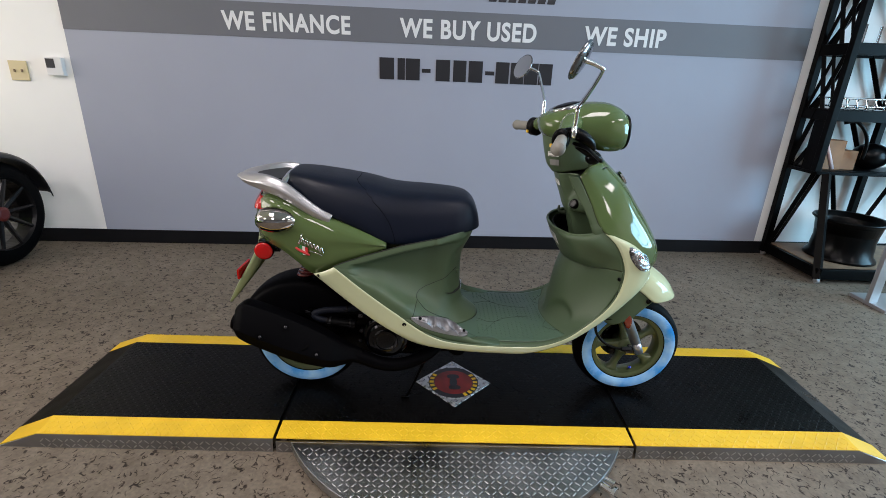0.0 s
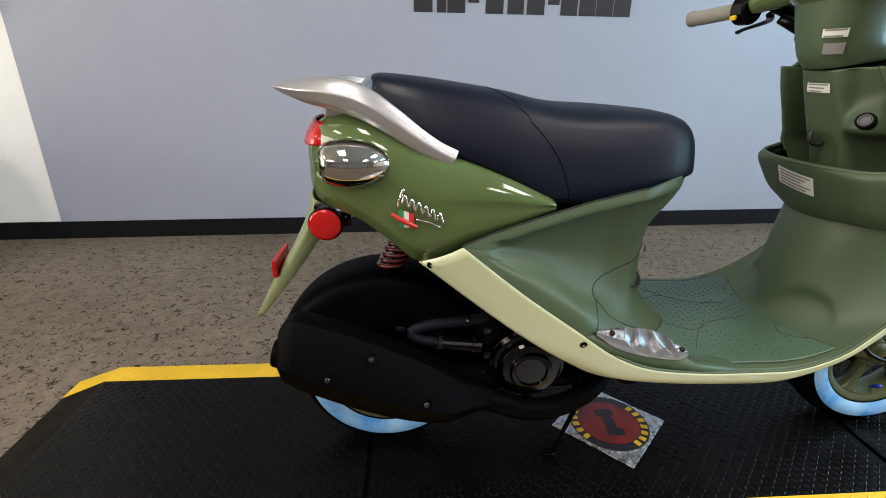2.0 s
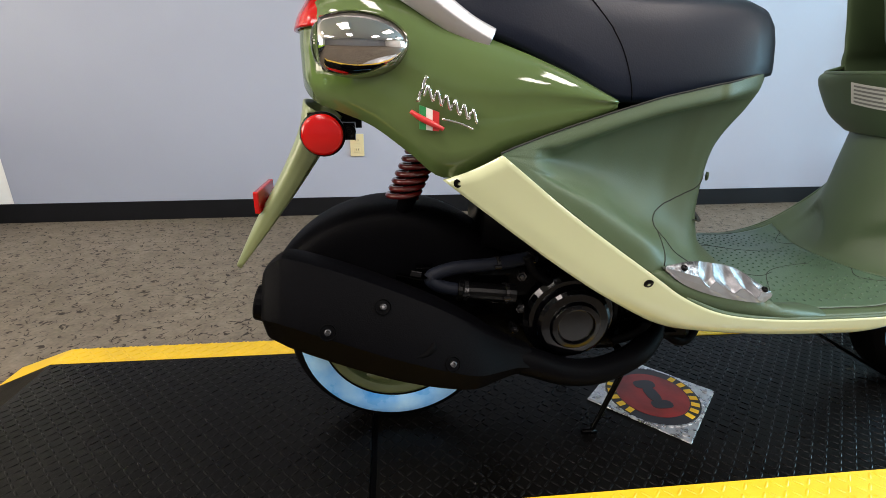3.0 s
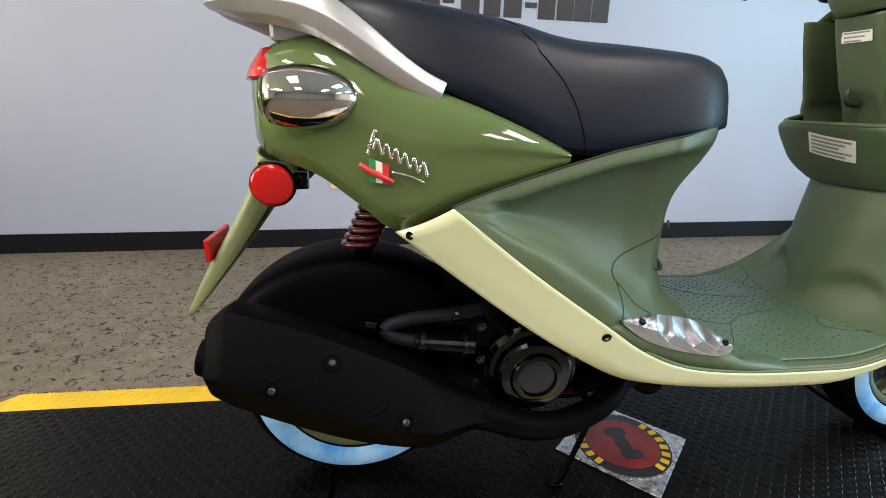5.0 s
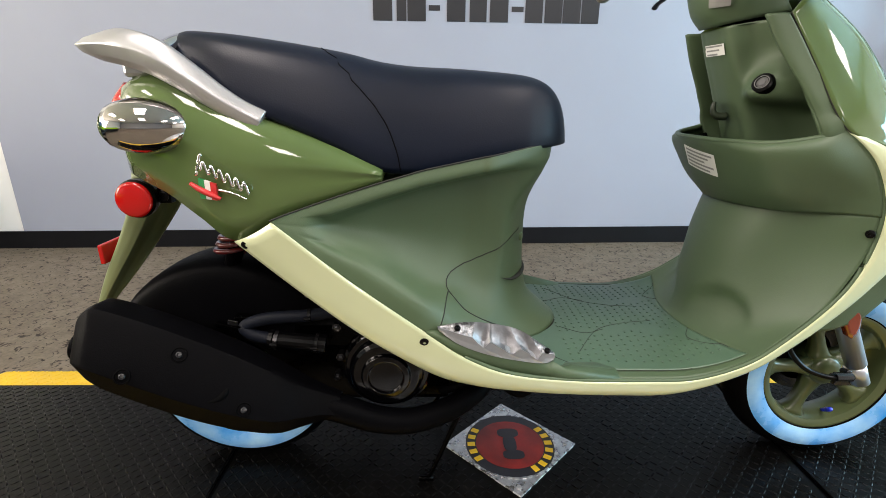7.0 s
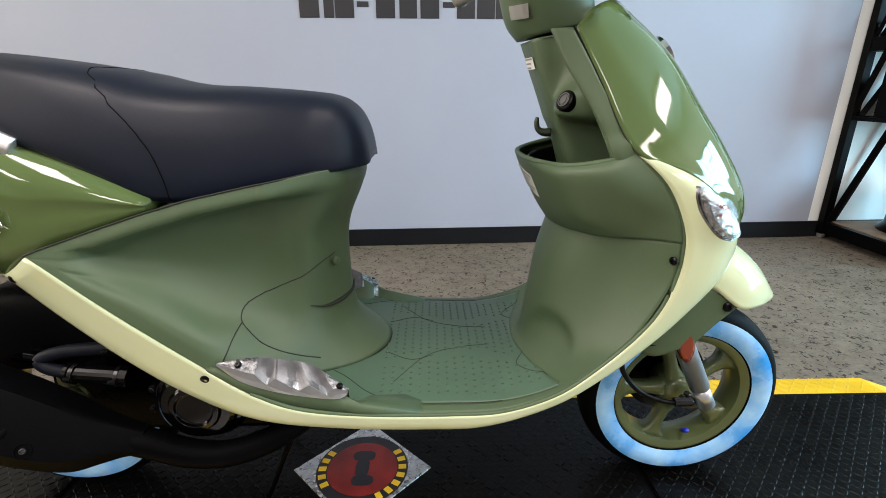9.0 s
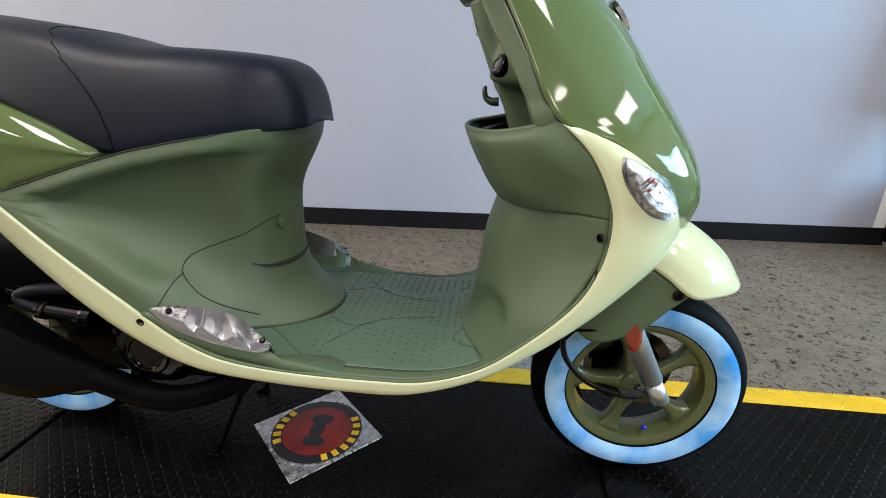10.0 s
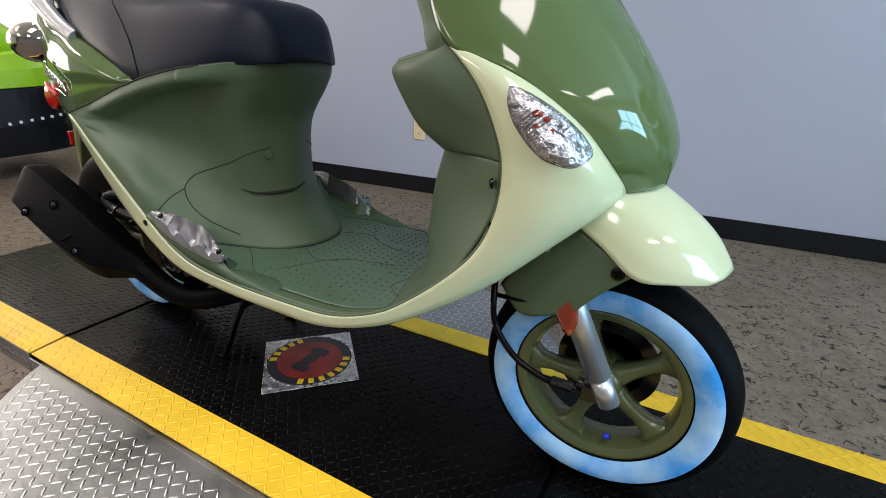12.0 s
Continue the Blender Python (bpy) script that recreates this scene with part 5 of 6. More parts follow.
for a, b, r in (((-0.462, -0.138, 0.4035), (-0.455, -0.138, 0.4025), 0.0178), ((-0.392, -0.1325, 0.3935), (-0.386, -0.132, 0.3925), 0.0188), ((-0.345, -0.108, 0.4465), (-0.339, -0.106, 0.4465), 0.0132), ((-0.405, -0.119, 0.4430), (-0.399, -0.118, 0.4430), 0.0132)):
    bm = bmesh.new()
    rod(bm, a, b, r, r, 18)
    rod(bm, (a[0] - 0.003, a[1] - r - 0.001, a[2]), (a[0] + 0.009, a[1] - r - 0.001, a[2]), 0.0032, 0.0032, 8)
    part("hose_clamp", bm, CLAMP, engine, "black steel hose clamp")
bm = bmesh.new()
box(bm, -0.549, -0.530, -0.128, -0.125, 0.426, 0.437, m=Matrix.Translation((-0.54, 0, 0.43)) @ Matrix.Rotation(radians(12), 4, "Y") @ Matrix.Translation((0.54, 0, -0.43)))
part("bright_tab", bm, BOLT, engine, "bright metal bracket tab", bevel=0.0015)
bm = bmesh.new()
box(bm, -0.575, -0.475, -0.125, -0.112, 0.408, 0.418, m=Matrix.Translation((-0.52, 0, 0.41)) @ Matrix.Rotation(radians(14), 4, "Y") @ Matrix.Translation((0.52, 0, -0.41)))
box(bm, -0.54, -0.51, -0.12, -0.10, 0.415, 0.44)
part("bracket", bm, ENGINE, engine, bevel=0.002)

bm = bmesh.new()
rings = []
for x, zl, zh, yi, yo in spline([(-0.770, 0.378, 0.440, -0.150, -0.205), (-0.766, 0.362, 0.470, -0.135, -0.224), (-0.745, 0.350, 0.490, -0.125, -0.238), (-0.722, 0.338, 0.492, -0.120, -0.244), (-0.650, 0.306, 0.468, -0.118, -0.248), (-0.580, 0.278, 0.438, -0.118, -0.248), (-0.510, 0.258, 0.404, -0.120, -0.245), (-0.450, 0.248, 0.368, -0.124, -0.236), (-0.410, 0.252, 0.338, -0.130, -0.214), (-0.375, 0.257, 0.317, -0.136, -0.196), (-0.345, 0.254, 0.302, -0.138, -0.186)], 44):
    h, w = zh - zl, yi - yo
    rings.append([(x, yi - w * a, zl + h * b) for a, b in ((0, 0.45), (0.05, 0.2), (0.30, 0.02), (0.50, 0.0), (0.74, 0.05), (0.79, 0.08), (0.98, 0.40), (1.0, 0.435), (0.985, 0.47), (0.66, 0.945), (0.60, 0.985), (0.48, 1.0), (0.2, 0.97), (0.03, 0.75))])
loft(bm, rings)
muffler = part("muffler", bm, BLACK_HOT, scooter, "matte black muffler with heat shield", smooth=True, crisp=24)
for c in ((-0.589, -0.230, 0.426), (-0.671, -0.250, 0.398), (-0.485, -0.250, 0.333)):
    c, d = nearest(muffler, c, 0.001)
    bm = bmesh.new()
    disc_at(bm, c, d, [(0.0128, -0.004), (0.0128, 0.0010), (0.0115, 0.0014), (0.0100, -0.0025)], 20)
    # cup coloured darker than the muffler for the shade in it
    sc = part("bolt_cup", bm, PIPING, muffler)
    bm = bmesh.new()
    disc_at(bm, c, d, [(0.0056, -0.002), (0.0056, 0.0010), (0.0048, 0.0022), (0.0028, 0.0026), (0.0024, 0.0002)], 16)
    part("bolt", bm, BOLT, sc, "silver bolt head")
# the dent is a darker strip on the shield, its shade put into colour
bm = bmesh.new()
tube(bm, [tuple(nearest(muffler, p, -0.0022)[0]) for p in ((-0.505, -0.26, 0.384), (-0.511, -0.26, 0.370), (-0.526, -0.26, 0.358), (-0.552, -0.26, 0.350))], [0.0010, 0.0062, 0.0046, 0.0008], 8, 24)
part("shield_dent_shade", bm, PIPING, muffler, smooth=True)
bm = bmesh.new()
rod(bm, (-0.762, -0.178, 0.412), (-0.784, -0.178, 0.416), 0.030, 0.027, 20)
part("end_cap", bm, BLACK_HOT, muffler, smooth=False, bevel=0.003)
part("exhaust_pipe", tubem([(-0.395, -0.163, 0.288), (-0.340, -0.162, 0.270), (-0.275, -0.158, 0.244), (-0.205, -0.150, 0.238), (-0.130, -0.130, 0.256), (-0.075, -0.085, 0.276), (-0.06, -0.03, 0.29)], [0.025, 0.026, 0.025, 0.024, 0.023, 0.021, 0.02], 14, 44), BLACK_HOT, scooter, "matte black exhaust pipe", smooth=True)

# -- underbody and stand
bm = bmesh.new()
loft(bm, [oval(x, hw, a, b, 16) for x, hw, a, b in ((-0.42, 0.10, 0.44, 0.60), (-0.28, 0.15, 0.42, 0.60), (-0.10, 0.17, 0.350, 0.40), (0.10, 0.17, 0.335, 0.365), (0.28, 0.15, 0.337, 0.365), (0.42, 0.09, 0.40, 0.44))])
part("underbody", bm, PLASTIC, scooter, smooth=True)
for s in (-1, 1):
    bm = bmesh.new()
    tube(bm, [(-0.10, s * 0.075, 0.255), (-0.13, s * 0.095, 0.19), (-0.165, s * 0.105, 0.105), (-0.185, s * 0.112, RAMP_Z + 0.006)], [0.0075, 0.006, 0.005, 0.0045], 10, 24)
    rod(bm, (-0.175, s * 0.112, RAMP_Z + 0.004), (-0.205, s * 0.112, RAMP_Z + 0.004), 0.006, 0.006, 8)
    part("stand_leg", bm, ENGINE, scooter, "black centre stand leg", smooth=True)
part("stand_bar", rodm((-0.12, -0.09, 0.215), (-0.12, 0.09, 0.215), 0.008, 0.008, 10), ENGINE, scooter, smooth=True)

# -- handlebar head
bm = bmesh.new()
loft(bm, [oval(x, hw, zl, zh, 36, 2.3) for x, zl, zh, hw in spline([(0.243, 1.098, 1.130, 0.030), (0.256, 1.078, 1.142, 0.062), (0.285, 1.062, 1.156, 0.088), (0.330, 1.055, 1.172, 0.098), (0.375, 1.048, 1.184, 0.096), (0.420, 1.036, 1.189, 0.092), (0.465, 1.026, 1.187, 0.088), (0.505, 1.026, 1.172, 0.076), (0.528, 1.034, 1.152, 0.062)], 40)])
head = part("headlamp_housing", bm, GREEN, scooter, "glossy olive green headlamp housing", smooth=True)
bm = bmesh.new()
loft(bm, [oval(0.5265, 0.064, 1.032, 1.154, 36, 2.2), oval(0.535, 0.062, 1.034, 1.152, 36, 2.2), oval(0.538, 0.056, 1.040, 1.146, 36, 2.2), oval(0.533, 0.053, 1.043, 1.143, 36, 2.2)])
part("headlamp_ring", bm, PLASTIC, head, smooth=True)
bm = bmesh.new()
loft(bm, [oval(0.534, 0.053, 1.043, 1.143, 36, 2.2), oval(0.543, 0.042, 1.054, 1.132, 36, 2.1), oval(0.547, 0.020, 1.074, 1.112, 36, 2)])
part("headlamp_lens", bm, CHROME, head, "clear headlamp lens", smooth=True)
bm = bmesh.new()
disc_at(bm, (0.328, 0, 1.166), (-0.30, 0, 0.95), [(0.056, -0.016), (0.056, 0.004), (0.051, 0.009), (0.046, 0.007), (0.02, 0.007)], 40)
gauge = part("gauge", bm, CHROME, head, "chrome-ringed instrument", smooth=False, bevel=0.001)
bm = bmesh.new()
disc_at(bm, (0.328, 0, 1.166), (-0.30, 0, 0.95), [(0.046, 0.0074), (0.030, 0.012), (0.002, 0.014)], 32)
part("gauge_glass", bm, PLASTIC, gauge, smooth=True)
bm = bmesh.new()
loft(bm, [[(xc + a * math.copysign(abs(math.cos(t)) ** 0.8, math.cos(t)), hw * math.copysign(abs(math.sin(t)) ** 0.8, math.sin(t)), z + 0.20 * a * math.cos(t)) for t in [2 * math.pi * i / 28 for i in range(28)]] for z, xc, a, hw in spline([(0.964, 0.374, 0.068, 0.058), (0.990, 0.356, 0.070, 0.062), (1.040, 0.346, 0.074, 0.070), (1.100, 0.340, 0.080, 0.080)], 14)])
neck = part("steering_neck", bm, MATTE, scooter, "matte green steering neck", smooth=True)
label_plate("sticker", (0.2995, -0.0435, 1.018), (0.70, -0.71, 0.02), (-0.18, 0, 0.98), 0.040, 0.016, neck, 2)
label_plate("sticker", (0.3060, -0.0415, 0.990), (0.70, -0.71, 0.02), (-0.18, 0, 0.98), 0.034, 0.021, neck, 3, LABEL_GREY)
for s in (-1, 1):
    part("bar_cover", tubem(side([(0.345, -0.050, 1.120), (0.322, -0.100, 1.118), (0.298, -0.145, 1.104), (0.280, -0.186, 1.092)], s), [0.040, 0.034, 0.027, 0.023], 16, 20), GREEN, head, smooth=True)
    bm = bmesh.new()
    tube(bm, side([(0.272, -0.205, 1.083), (0.254, -0.262, 1.079), (0.238, -0.315, 1.075), (0.227, -0.348, 1.073)], s), [0.0165, 0.0175, 0.018, 0.017], 18, 20)
    tube(bm, side([(0.229, -0.342, 1.0735), (0.2265, -0.350, 1.073)], s), [0.0205, 0.019], 18, 4)
    part("grip", bm, GRIP, scooter, "grey rubber handlebar grip", smooth=True)
    bm = bmesh.new()
    loft(bm, [[(0.2645 + (0.2800 - 0.2645) * f + 0.026 * k * math.cos(t), s * (0.214 - 0.03 * f), 1.082 + 0.034 * k * math.sin(t)) for t in [2 * math.pi * i / 20 for i in range(20)]] for f, k in ((0, 0.72), (0.1, 1.0), (0.85, 1.0), (1.0, 0.85))])
    sw = part("switch_pod", bm, PLASTIC, scooter, "black switch pod with yellow button", bevel=0.002)
    bm = bmesh.new()
    box(bm, 0.2405, 0.248, s * 0.200 - 0.009, s * 0.200 + 0.009, 1.058, 1.069)
    part("button", bm, YELLOW, sw, "yellow button", bevel=0.002)
    bm = bmesh.new()
    tube(bm, side([(0.318, -0.178, 1.070), (0.345, -0.215, 1.062), (0.350, -0.260, 1.055), (0.350, -0.310, 1.048), (0.354, -0.338, 1.043)], s), [0.009, 0.008, 0.0065, 0.0060, 0.0075], 10, 30, 0.7)
    part("brake_lever", bm, PLASTIC, scooter, "black brake lever", smooth=True)
    bm = bmesh.new()
    ball(bm, (0.395, s * 0.145, 1.022), (0.025, 0.024, 0.022), 18, 10)
    rod(bm, (0.335, s * 0.165, 1.062), (0.395, s * 0.145, 1.030), 0.012, 0.016, 10)
    tube(bm, side([(0.282, -0.192, 1.104), (0.320, -0.190, 1.100), (0.362, -0.178, 1.078), (0.384, -0.165, 1.052)], s), [0.013, 0.019, 0.017, 0.010], 14, 20)
    part("lever_cover", bm, PLASTIC, scooter, smooth=True)
    bm = bmesh.new()
    rod(bm, (0.302, s * 0.218, 1.090), (0.302, s * 0.220, 1.125), 0.0085, 0.0085, 14)
    tube(bm, side([(0.302, -0.219, 1.110), (0.303, -0.224, 1.165), (0.304, -0.236, 1.182), (0.306, -0.330, 1.238), (0.305, -0.388, 1.276), (0.300, -0.396, 1.283), (0.275, -0.402, 1.293), (0.252, -0.407, 1.299)], s), [0.0065, 0.0065, 0.006, 0.0055, 0.0055, 0.0055, 0.006, 0.007], 10, 70)
    mir = part("mirror_arm", bm, CHROME, scooter, "chrome mirror arm", smooth=True)
    bm = bmesh.new()
    n_m = Vector((-0.80, -s * 0.42, 0.42)).normalized()
    cm = Vector((0.243, s * 0.408, 1.299))
    disc_at(bm, cm, n_m, [(0.004, -0.011), (0.030, -0.009), (0.046, -0.005), (0.0515, 0.001), (0.0505, 0.004), (0.048, 0.003)], 32)
    part("mirror_shell", bm, DARK_CHROME, mir, "round chrome mirror", smooth=True)
    bm = bmesh.new()
    disc_at(bm, cm, n_m, [(0.0480, 0.001), (0.0480, 0.0042), (0.001, 0.0042)], 32)
    part("mirror_glass", bm, CHROME, mir)

# ---- the name plate on the deck ----
FOIL = vary(material("crinkled_foil", (0.55, 0.55, 0.56), 0.3, 0.9), 60, 0.3, 0.8, 120, 0.15)
PLATE_RED = vary(material("plate_red", (0.20, 0.012, 0.008), 0.35), 14, 0.45, 0.3, 40)
plate = part("name_plate", boxm(-0.108, 0.108, -0.108, 0.108, RAMP_Z + 0.001, RAMP_Z + 0.0045, m=Matrix.Rotation(radians(45), 4, "Z")), FOIL, table, "square metal name plate with red disc", bevel=0.002)
bm = bmesh.new()
prism(bm, [(0.101 * math.cos(2 * math.pi * i / 48), 0.101 * math.sin(2 * math.pi * i / 48)) for i in range(48)], RAMP_Z + 0.0045, RAMP_Z + 0.0052)
part("plate_rim", bm, TEXT_BLACK, plate)
bm = bmesh.new()
prism(bm, [(0.0775 * math.cos(2 * math.pi * i / 48), 0.0775 * math.sin(2 * math.pi * i / 48)) for i in range(48)], RAMP_Z + 0.0052, RAMP_Z + 0.0060)
part("plate_disc", bm, PLATE_RED, plate, "red printed disc")
bm = bmesh.new()
for x, y, w, h in ((0.0, 0.036, 0.050, 0.030), (0.0, 0.0, 0.030, 0.052), (0.004, -0.036, 0.048, 0.028)):
    prism(bm, [(x + w / 2 * math.copysign(abs(math.cos(a)) ** 0.7, math.cos(a)), y + h / 2 * math.copysign(abs(math.sin(a)) ** 0.7, math.sin(a))) for a in [2 * math.pi * i / 20 for i in range(20)]], RAMP_Z + 0.0060, RAMP_Z + 0.0066 + 0.0002 * (w == 0.030))
part("plate_mark", bm, TEXT_BLACK, plate)
for a0, n in ((150, 5), (-60, 7)):
    for k in range(n):
        a = radians(a0 + 15.5 * k)
        m = Matrix.Rotation(a, 4, "Z") @ Matrix.Translation((0.0885, 0, RAMP_Z + 0.0054))
        part("yellow_bar", boxm(-0.0085, 0.0085, -0.0070, 0.0055, 0, 0.0010, m=m), YELLOW, plate)
bm = bmesh.new()
for k in range(44):
    a = 2 * math.pi * k / 44
    box(bm, -0.0022, 0.0022, -0.0045, 0.0045, 0, 0.0012, m=Matrix.Rotation(a, 4, "Z") @ Matrix.Translation((0.1035, 0, RAMP_Z + 0.0046)))
part("chain_rim", bm, FOIL, plate)
for k in range(4):
    a = radians(90 * k)
    bm = bmesh.new()
    disc_at(bm, (0.128 * math.cos(a), 0.128 * math.sin(a), RAMP_Z + 0.0045), (0, 0, 1), [(0.0055, 0), (0.005, 0.0022), (0.002, 0.0028)], 12)
    part("rivet", bm, SILVER, plate)

# roller at the rim of the round plate
bm = bmesh.new()
rod(bm, (0.458, -0.470, 0.026), (0.488, -0.500, 0.026), 0.012, 0.012, 16)
rod(bm, (0.486, -0.498, 0.026), (0.494, -0.506, 0.026), 0.020, 0.020, 16)
rod(bm, (0.473, -0.445, 0.03), (0.503, -0.47, 0.03), 0.007, 0.007, 10)
part("roller", bm, CHROME, table, "chrome locking roller", bevel=0.001)

# ---- wall fittings ----
IVORY = material("ivory_plastic", (0.62, 0.52, 0.30), 0.4)
WHITE_PL = material("white_plastic", (0.7, 0.7, 0.7), 0.4)


def switch_plate(name, a, z, w, h, label, outlet=False):
    e = thing(name, a, WALL0 + SLANT * a, z, label, "wall plate", "" if outlet else "switch plates")
    part("cover_plate", boxm(a - w / 2, a + w / 2, -0.008, 0.001, z - h / 2, z + h / 2, m=WALL_M), IVORY, e, bevel=0.002)
    for k in (-1, 1):
        if outlet:
            part("socket", boxm(a - 0.017, a + 0.017, -0.0105, -0.0078, z + k * 0.024 - 0.014, z + k * 0.024 + 0.014, m=WALL_M), IVORY, e, bevel=0.003)
            for q in (-0.006, 0.006):
                part("slot", boxm(a + q - 0.0012, a + q + 0.0012, -0.0112, -0.0104, z + k * 0.024 - 0.003, z + k * 0.024 + 0.007, m=WALL_M), TEXT_BLACK, e)
        else:
            part("toggle", boxm(a + k * 0.023 - 0.005, a + k * 0.023 + 0.005, -0.016, -0.0078, z - 0.010, z + 0.008, m=WALL_M), OAK, e, bevel=0.002)
    return e


switch_plate("light_switch", -3.238, 1.167, 0.112, 0.117, "ivory double switch plate on the white wall")
switch_plate("light_switch", -2.810, 1.168, 0.112, 0.120, "ivory double switch plate on the white wall")
switch_plate("power_outlet", -0.758, 0.380, 0.072, 0.118, "ivory power outlet on the grey wall", True)
e = thing("thermostat", -2.57, WALL0 - 0.10, 1.20, "white wall thermostat with dark display", "thermostat")
part("case", boxm(-2.619, -2.516, -0.034, 0.001, 1.146, 1.256, m=WALL_M), WHITE_PL, e, bevel=0.004)
part("display", boxm(-2.612, -2.560, -0.036, -0.0335, 1.192, 1.248, m=WALL_M), TEXT_BLACK, e)
# round sign with plain bars
e = thing("round_sign", -3.78, 1.60, 1.0, "round black wall sign with white rings and bars", "sign")
SGN = WALL_M @ Matrix.Translation((-3.80, -0.02, 1.49)) @ Matrix.Rotation(radians(90), 4, "X")


def ring_plate(name, r0, r1, z0, z1, mat, parent):
    bm = bmesh.new()
    disc_at(bm, (0, 0, 0), (0, 0, 1), [(r0, z0), (r1, z0), (r1, z1), (r0, z1), (r0, z0)], 64)
    for v in bm.verts:
        v.co = SGN @ v.co
    return part(name, bm, mat, parent)


ring_plate("board", 0.001, 0.50, -0.022, 0.0, TEXT_BLACK, e)
ring_plate("ring", 0.460, 0.472, 0.0, 0.003, TEXT_WHITE, e)
ring_plate("ring", 0.290, 0.306, 0.0, 0.003, TEXT_WHITE, e)
for k in range(30):
    a = radians(90 + 12 * k)
    if k % 10 == 9:
        continue
    part("bar", boxm(-0.019, 0.019, -0.052, 0.052, 0.0, 0.003, m=SGN @ Matrix.Rotation(a, 4, "Z") @ Matrix.Translation((0, 0.383, 0))), TEXT_WHITE, e)

# black lettering high on the wall as slanted bars
e = thing("high_lettering", 0, 0, 0, "black slanted bars high on the wall", "wall lettering")
for k in range(7):
    a = 0.215 + 0.064 * k
    bm = bmesh.new()
    v = [bm.verts.new(WALL_M @ Vector((x, y, z))) for y in (-0.0035, 0.0) for x, z in ((a, 1.700), (a + 0.050, 1.700), (a + 0.076, 1.800), (a + 0.026, 1.800))]
    for f in ((0, 1, 2, 3), (7, 6, 5, 4), (0, 4, 5, 1), (1, 5, 6, 2), (2, 6, 7, 3), (3, 7, 4, 0)):
        bm.faces.new([v[i] for i in f])
    part("bar", bm, TEXT_BLACK, e)

# ---- shelf unit ----
SX0, SX1, SY0, SY1, SYF = 2.525, 3.75, 1.575, 1.845, 1.285
shelf = thing("shelf_unit", 3.1, 1.58, 0, "black steel shelf unit with X braces and a deeper wooden base", "shelf")
LEVELS = [0.105, 0.715, 1.12, 1.53, 1.955]
for x, inward in ((SX0, 0.06), (3.12, 0.0), (SX1, -0.06)):
    for y in (SY0, SY1):
        part("post", boxm(x - 0.022, x + 0.022, y - 0.022, y + 0.022, LEVELS[1] if y == SY0 else 0.03, 1.97), BLACK_STEEL, shelf, bevel=0.003)
    if inward:
        part("post", rodm((x, SYF, 0.03), (x + inward, SY0 - 0.03, 0.70), 0.030, 0.030, 4), BLACK_STEEL, shelf)
for z in LEVELS:
    low = z < 0.2
    bm = bmesh.new()
    h = 0.022 if z == LEVELS[1] else 0.070
    y0 = SYF if low else SY0
    for y in (y0, SY1):
        box(bm, SX0, SX1, y - 0.016, y + 0.016, z - h, z)
    for x in (SX0, SX1):
        box(bm, x - 0.016, x + 0.016, y0, SY1, z - h, z)
    part("rail", bm, BLACK_STEEL, shelf, bevel=0.002)
    part("board", boxm(SX0 + 0.02, SX1 - 0.02, y0 + 0.02, SY1 - 0.02, z - 0.018, z + 0.004), OAK if low else BLACK_STEEL, shelf)
ym = (SY0 + SY1) / 2
for z0, z1 in zip(LEVELS, LEVELS[1:]):
    if z0 < 0.5:
        part("brace", rodm((SX0, SY1 - 0.03, z0), (SX0, SY0, z1), 0.020, 0.020, 4), BLACK_STEEL, shelf)
    elif z0 < 1.0:
        part("brace", rodm((SX0, SY1, z0), (SX0, ym, z1), 0.020, 0.020, 4), BLACK_STEEL, shelf)
        part("brace", boxm(SX0 - 0.012, SX0 + 0.012, SY0 - 0.01, ym - 0.01, z0, z1), BLACK_STEEL, shelf)
    else:
        for ya, yb in ((SY0 + 0.02, ym + 0.03), (SY1 - 0.02, ym - 0.03)):
            part("brace", rodm((SX0, ya, z1), (SX0, yb, z0), 0.017, 0.017, 4), BLACK_STEEL, shelf)
            part("brace", rodm((SX0, ya, z0), (SX0, yb, z1), 0.013, 0.013, 4), BLACK_STEEL, shelf)
    for xa, xb in ((SX0 + 0.05, 2.80), (3.08, 2.86), (3.16, 3.40), (3.70, 3.46)):
        part("brace", rodm((xa, SY1, z0), (xb, SY1, z1), 0.02, 0.02, 4), BLACK_STEEL, shelf)
for x in (SX0, SX1):
    for y in (SYF, SY1):
        bm = bmesh.new()
        rod(bm, (x - 0.01, y, 0.02), (x + 0.01, y, 0.02), 0.02, 0.02, 14)
        box(bm, x - 0.014, x + 0.014, y - 0.012, y + 0.012, 0.02, 0.04)
        part("caster", bm, SILVER, shelf)

KRAFT = vary(material("kraft_card", (0.26, 0.12, 0.05), 0.7), 9, 0.2)
drum = thing("wheel_rim", 2.86, 1.55, 0.11, "black steel wheel rim lying on the shelf base", "wheel rim")
bm = bmesh.new()
m = Matrix.Translation((2.86, 1.55, 0.11)) @ Matrix.Rotation(radians(90), 4, "X")
lathe(bm, [(0.005, 0.15), (0.10, 0.16), (0.185, 0.19), (0.20, 0.285), (0.215, 0.29), (0.22, 0.28), (0.205, 0.27), (0.188, 0.24), (0.180, 0.14), (0.188, 0.04), (0.21, 0.015), (0.215, 0.002), (0.16, 0.0)], 40, m)
part("barrel", bm, PLASTIC, drum, smooth=True, solid=0.004)
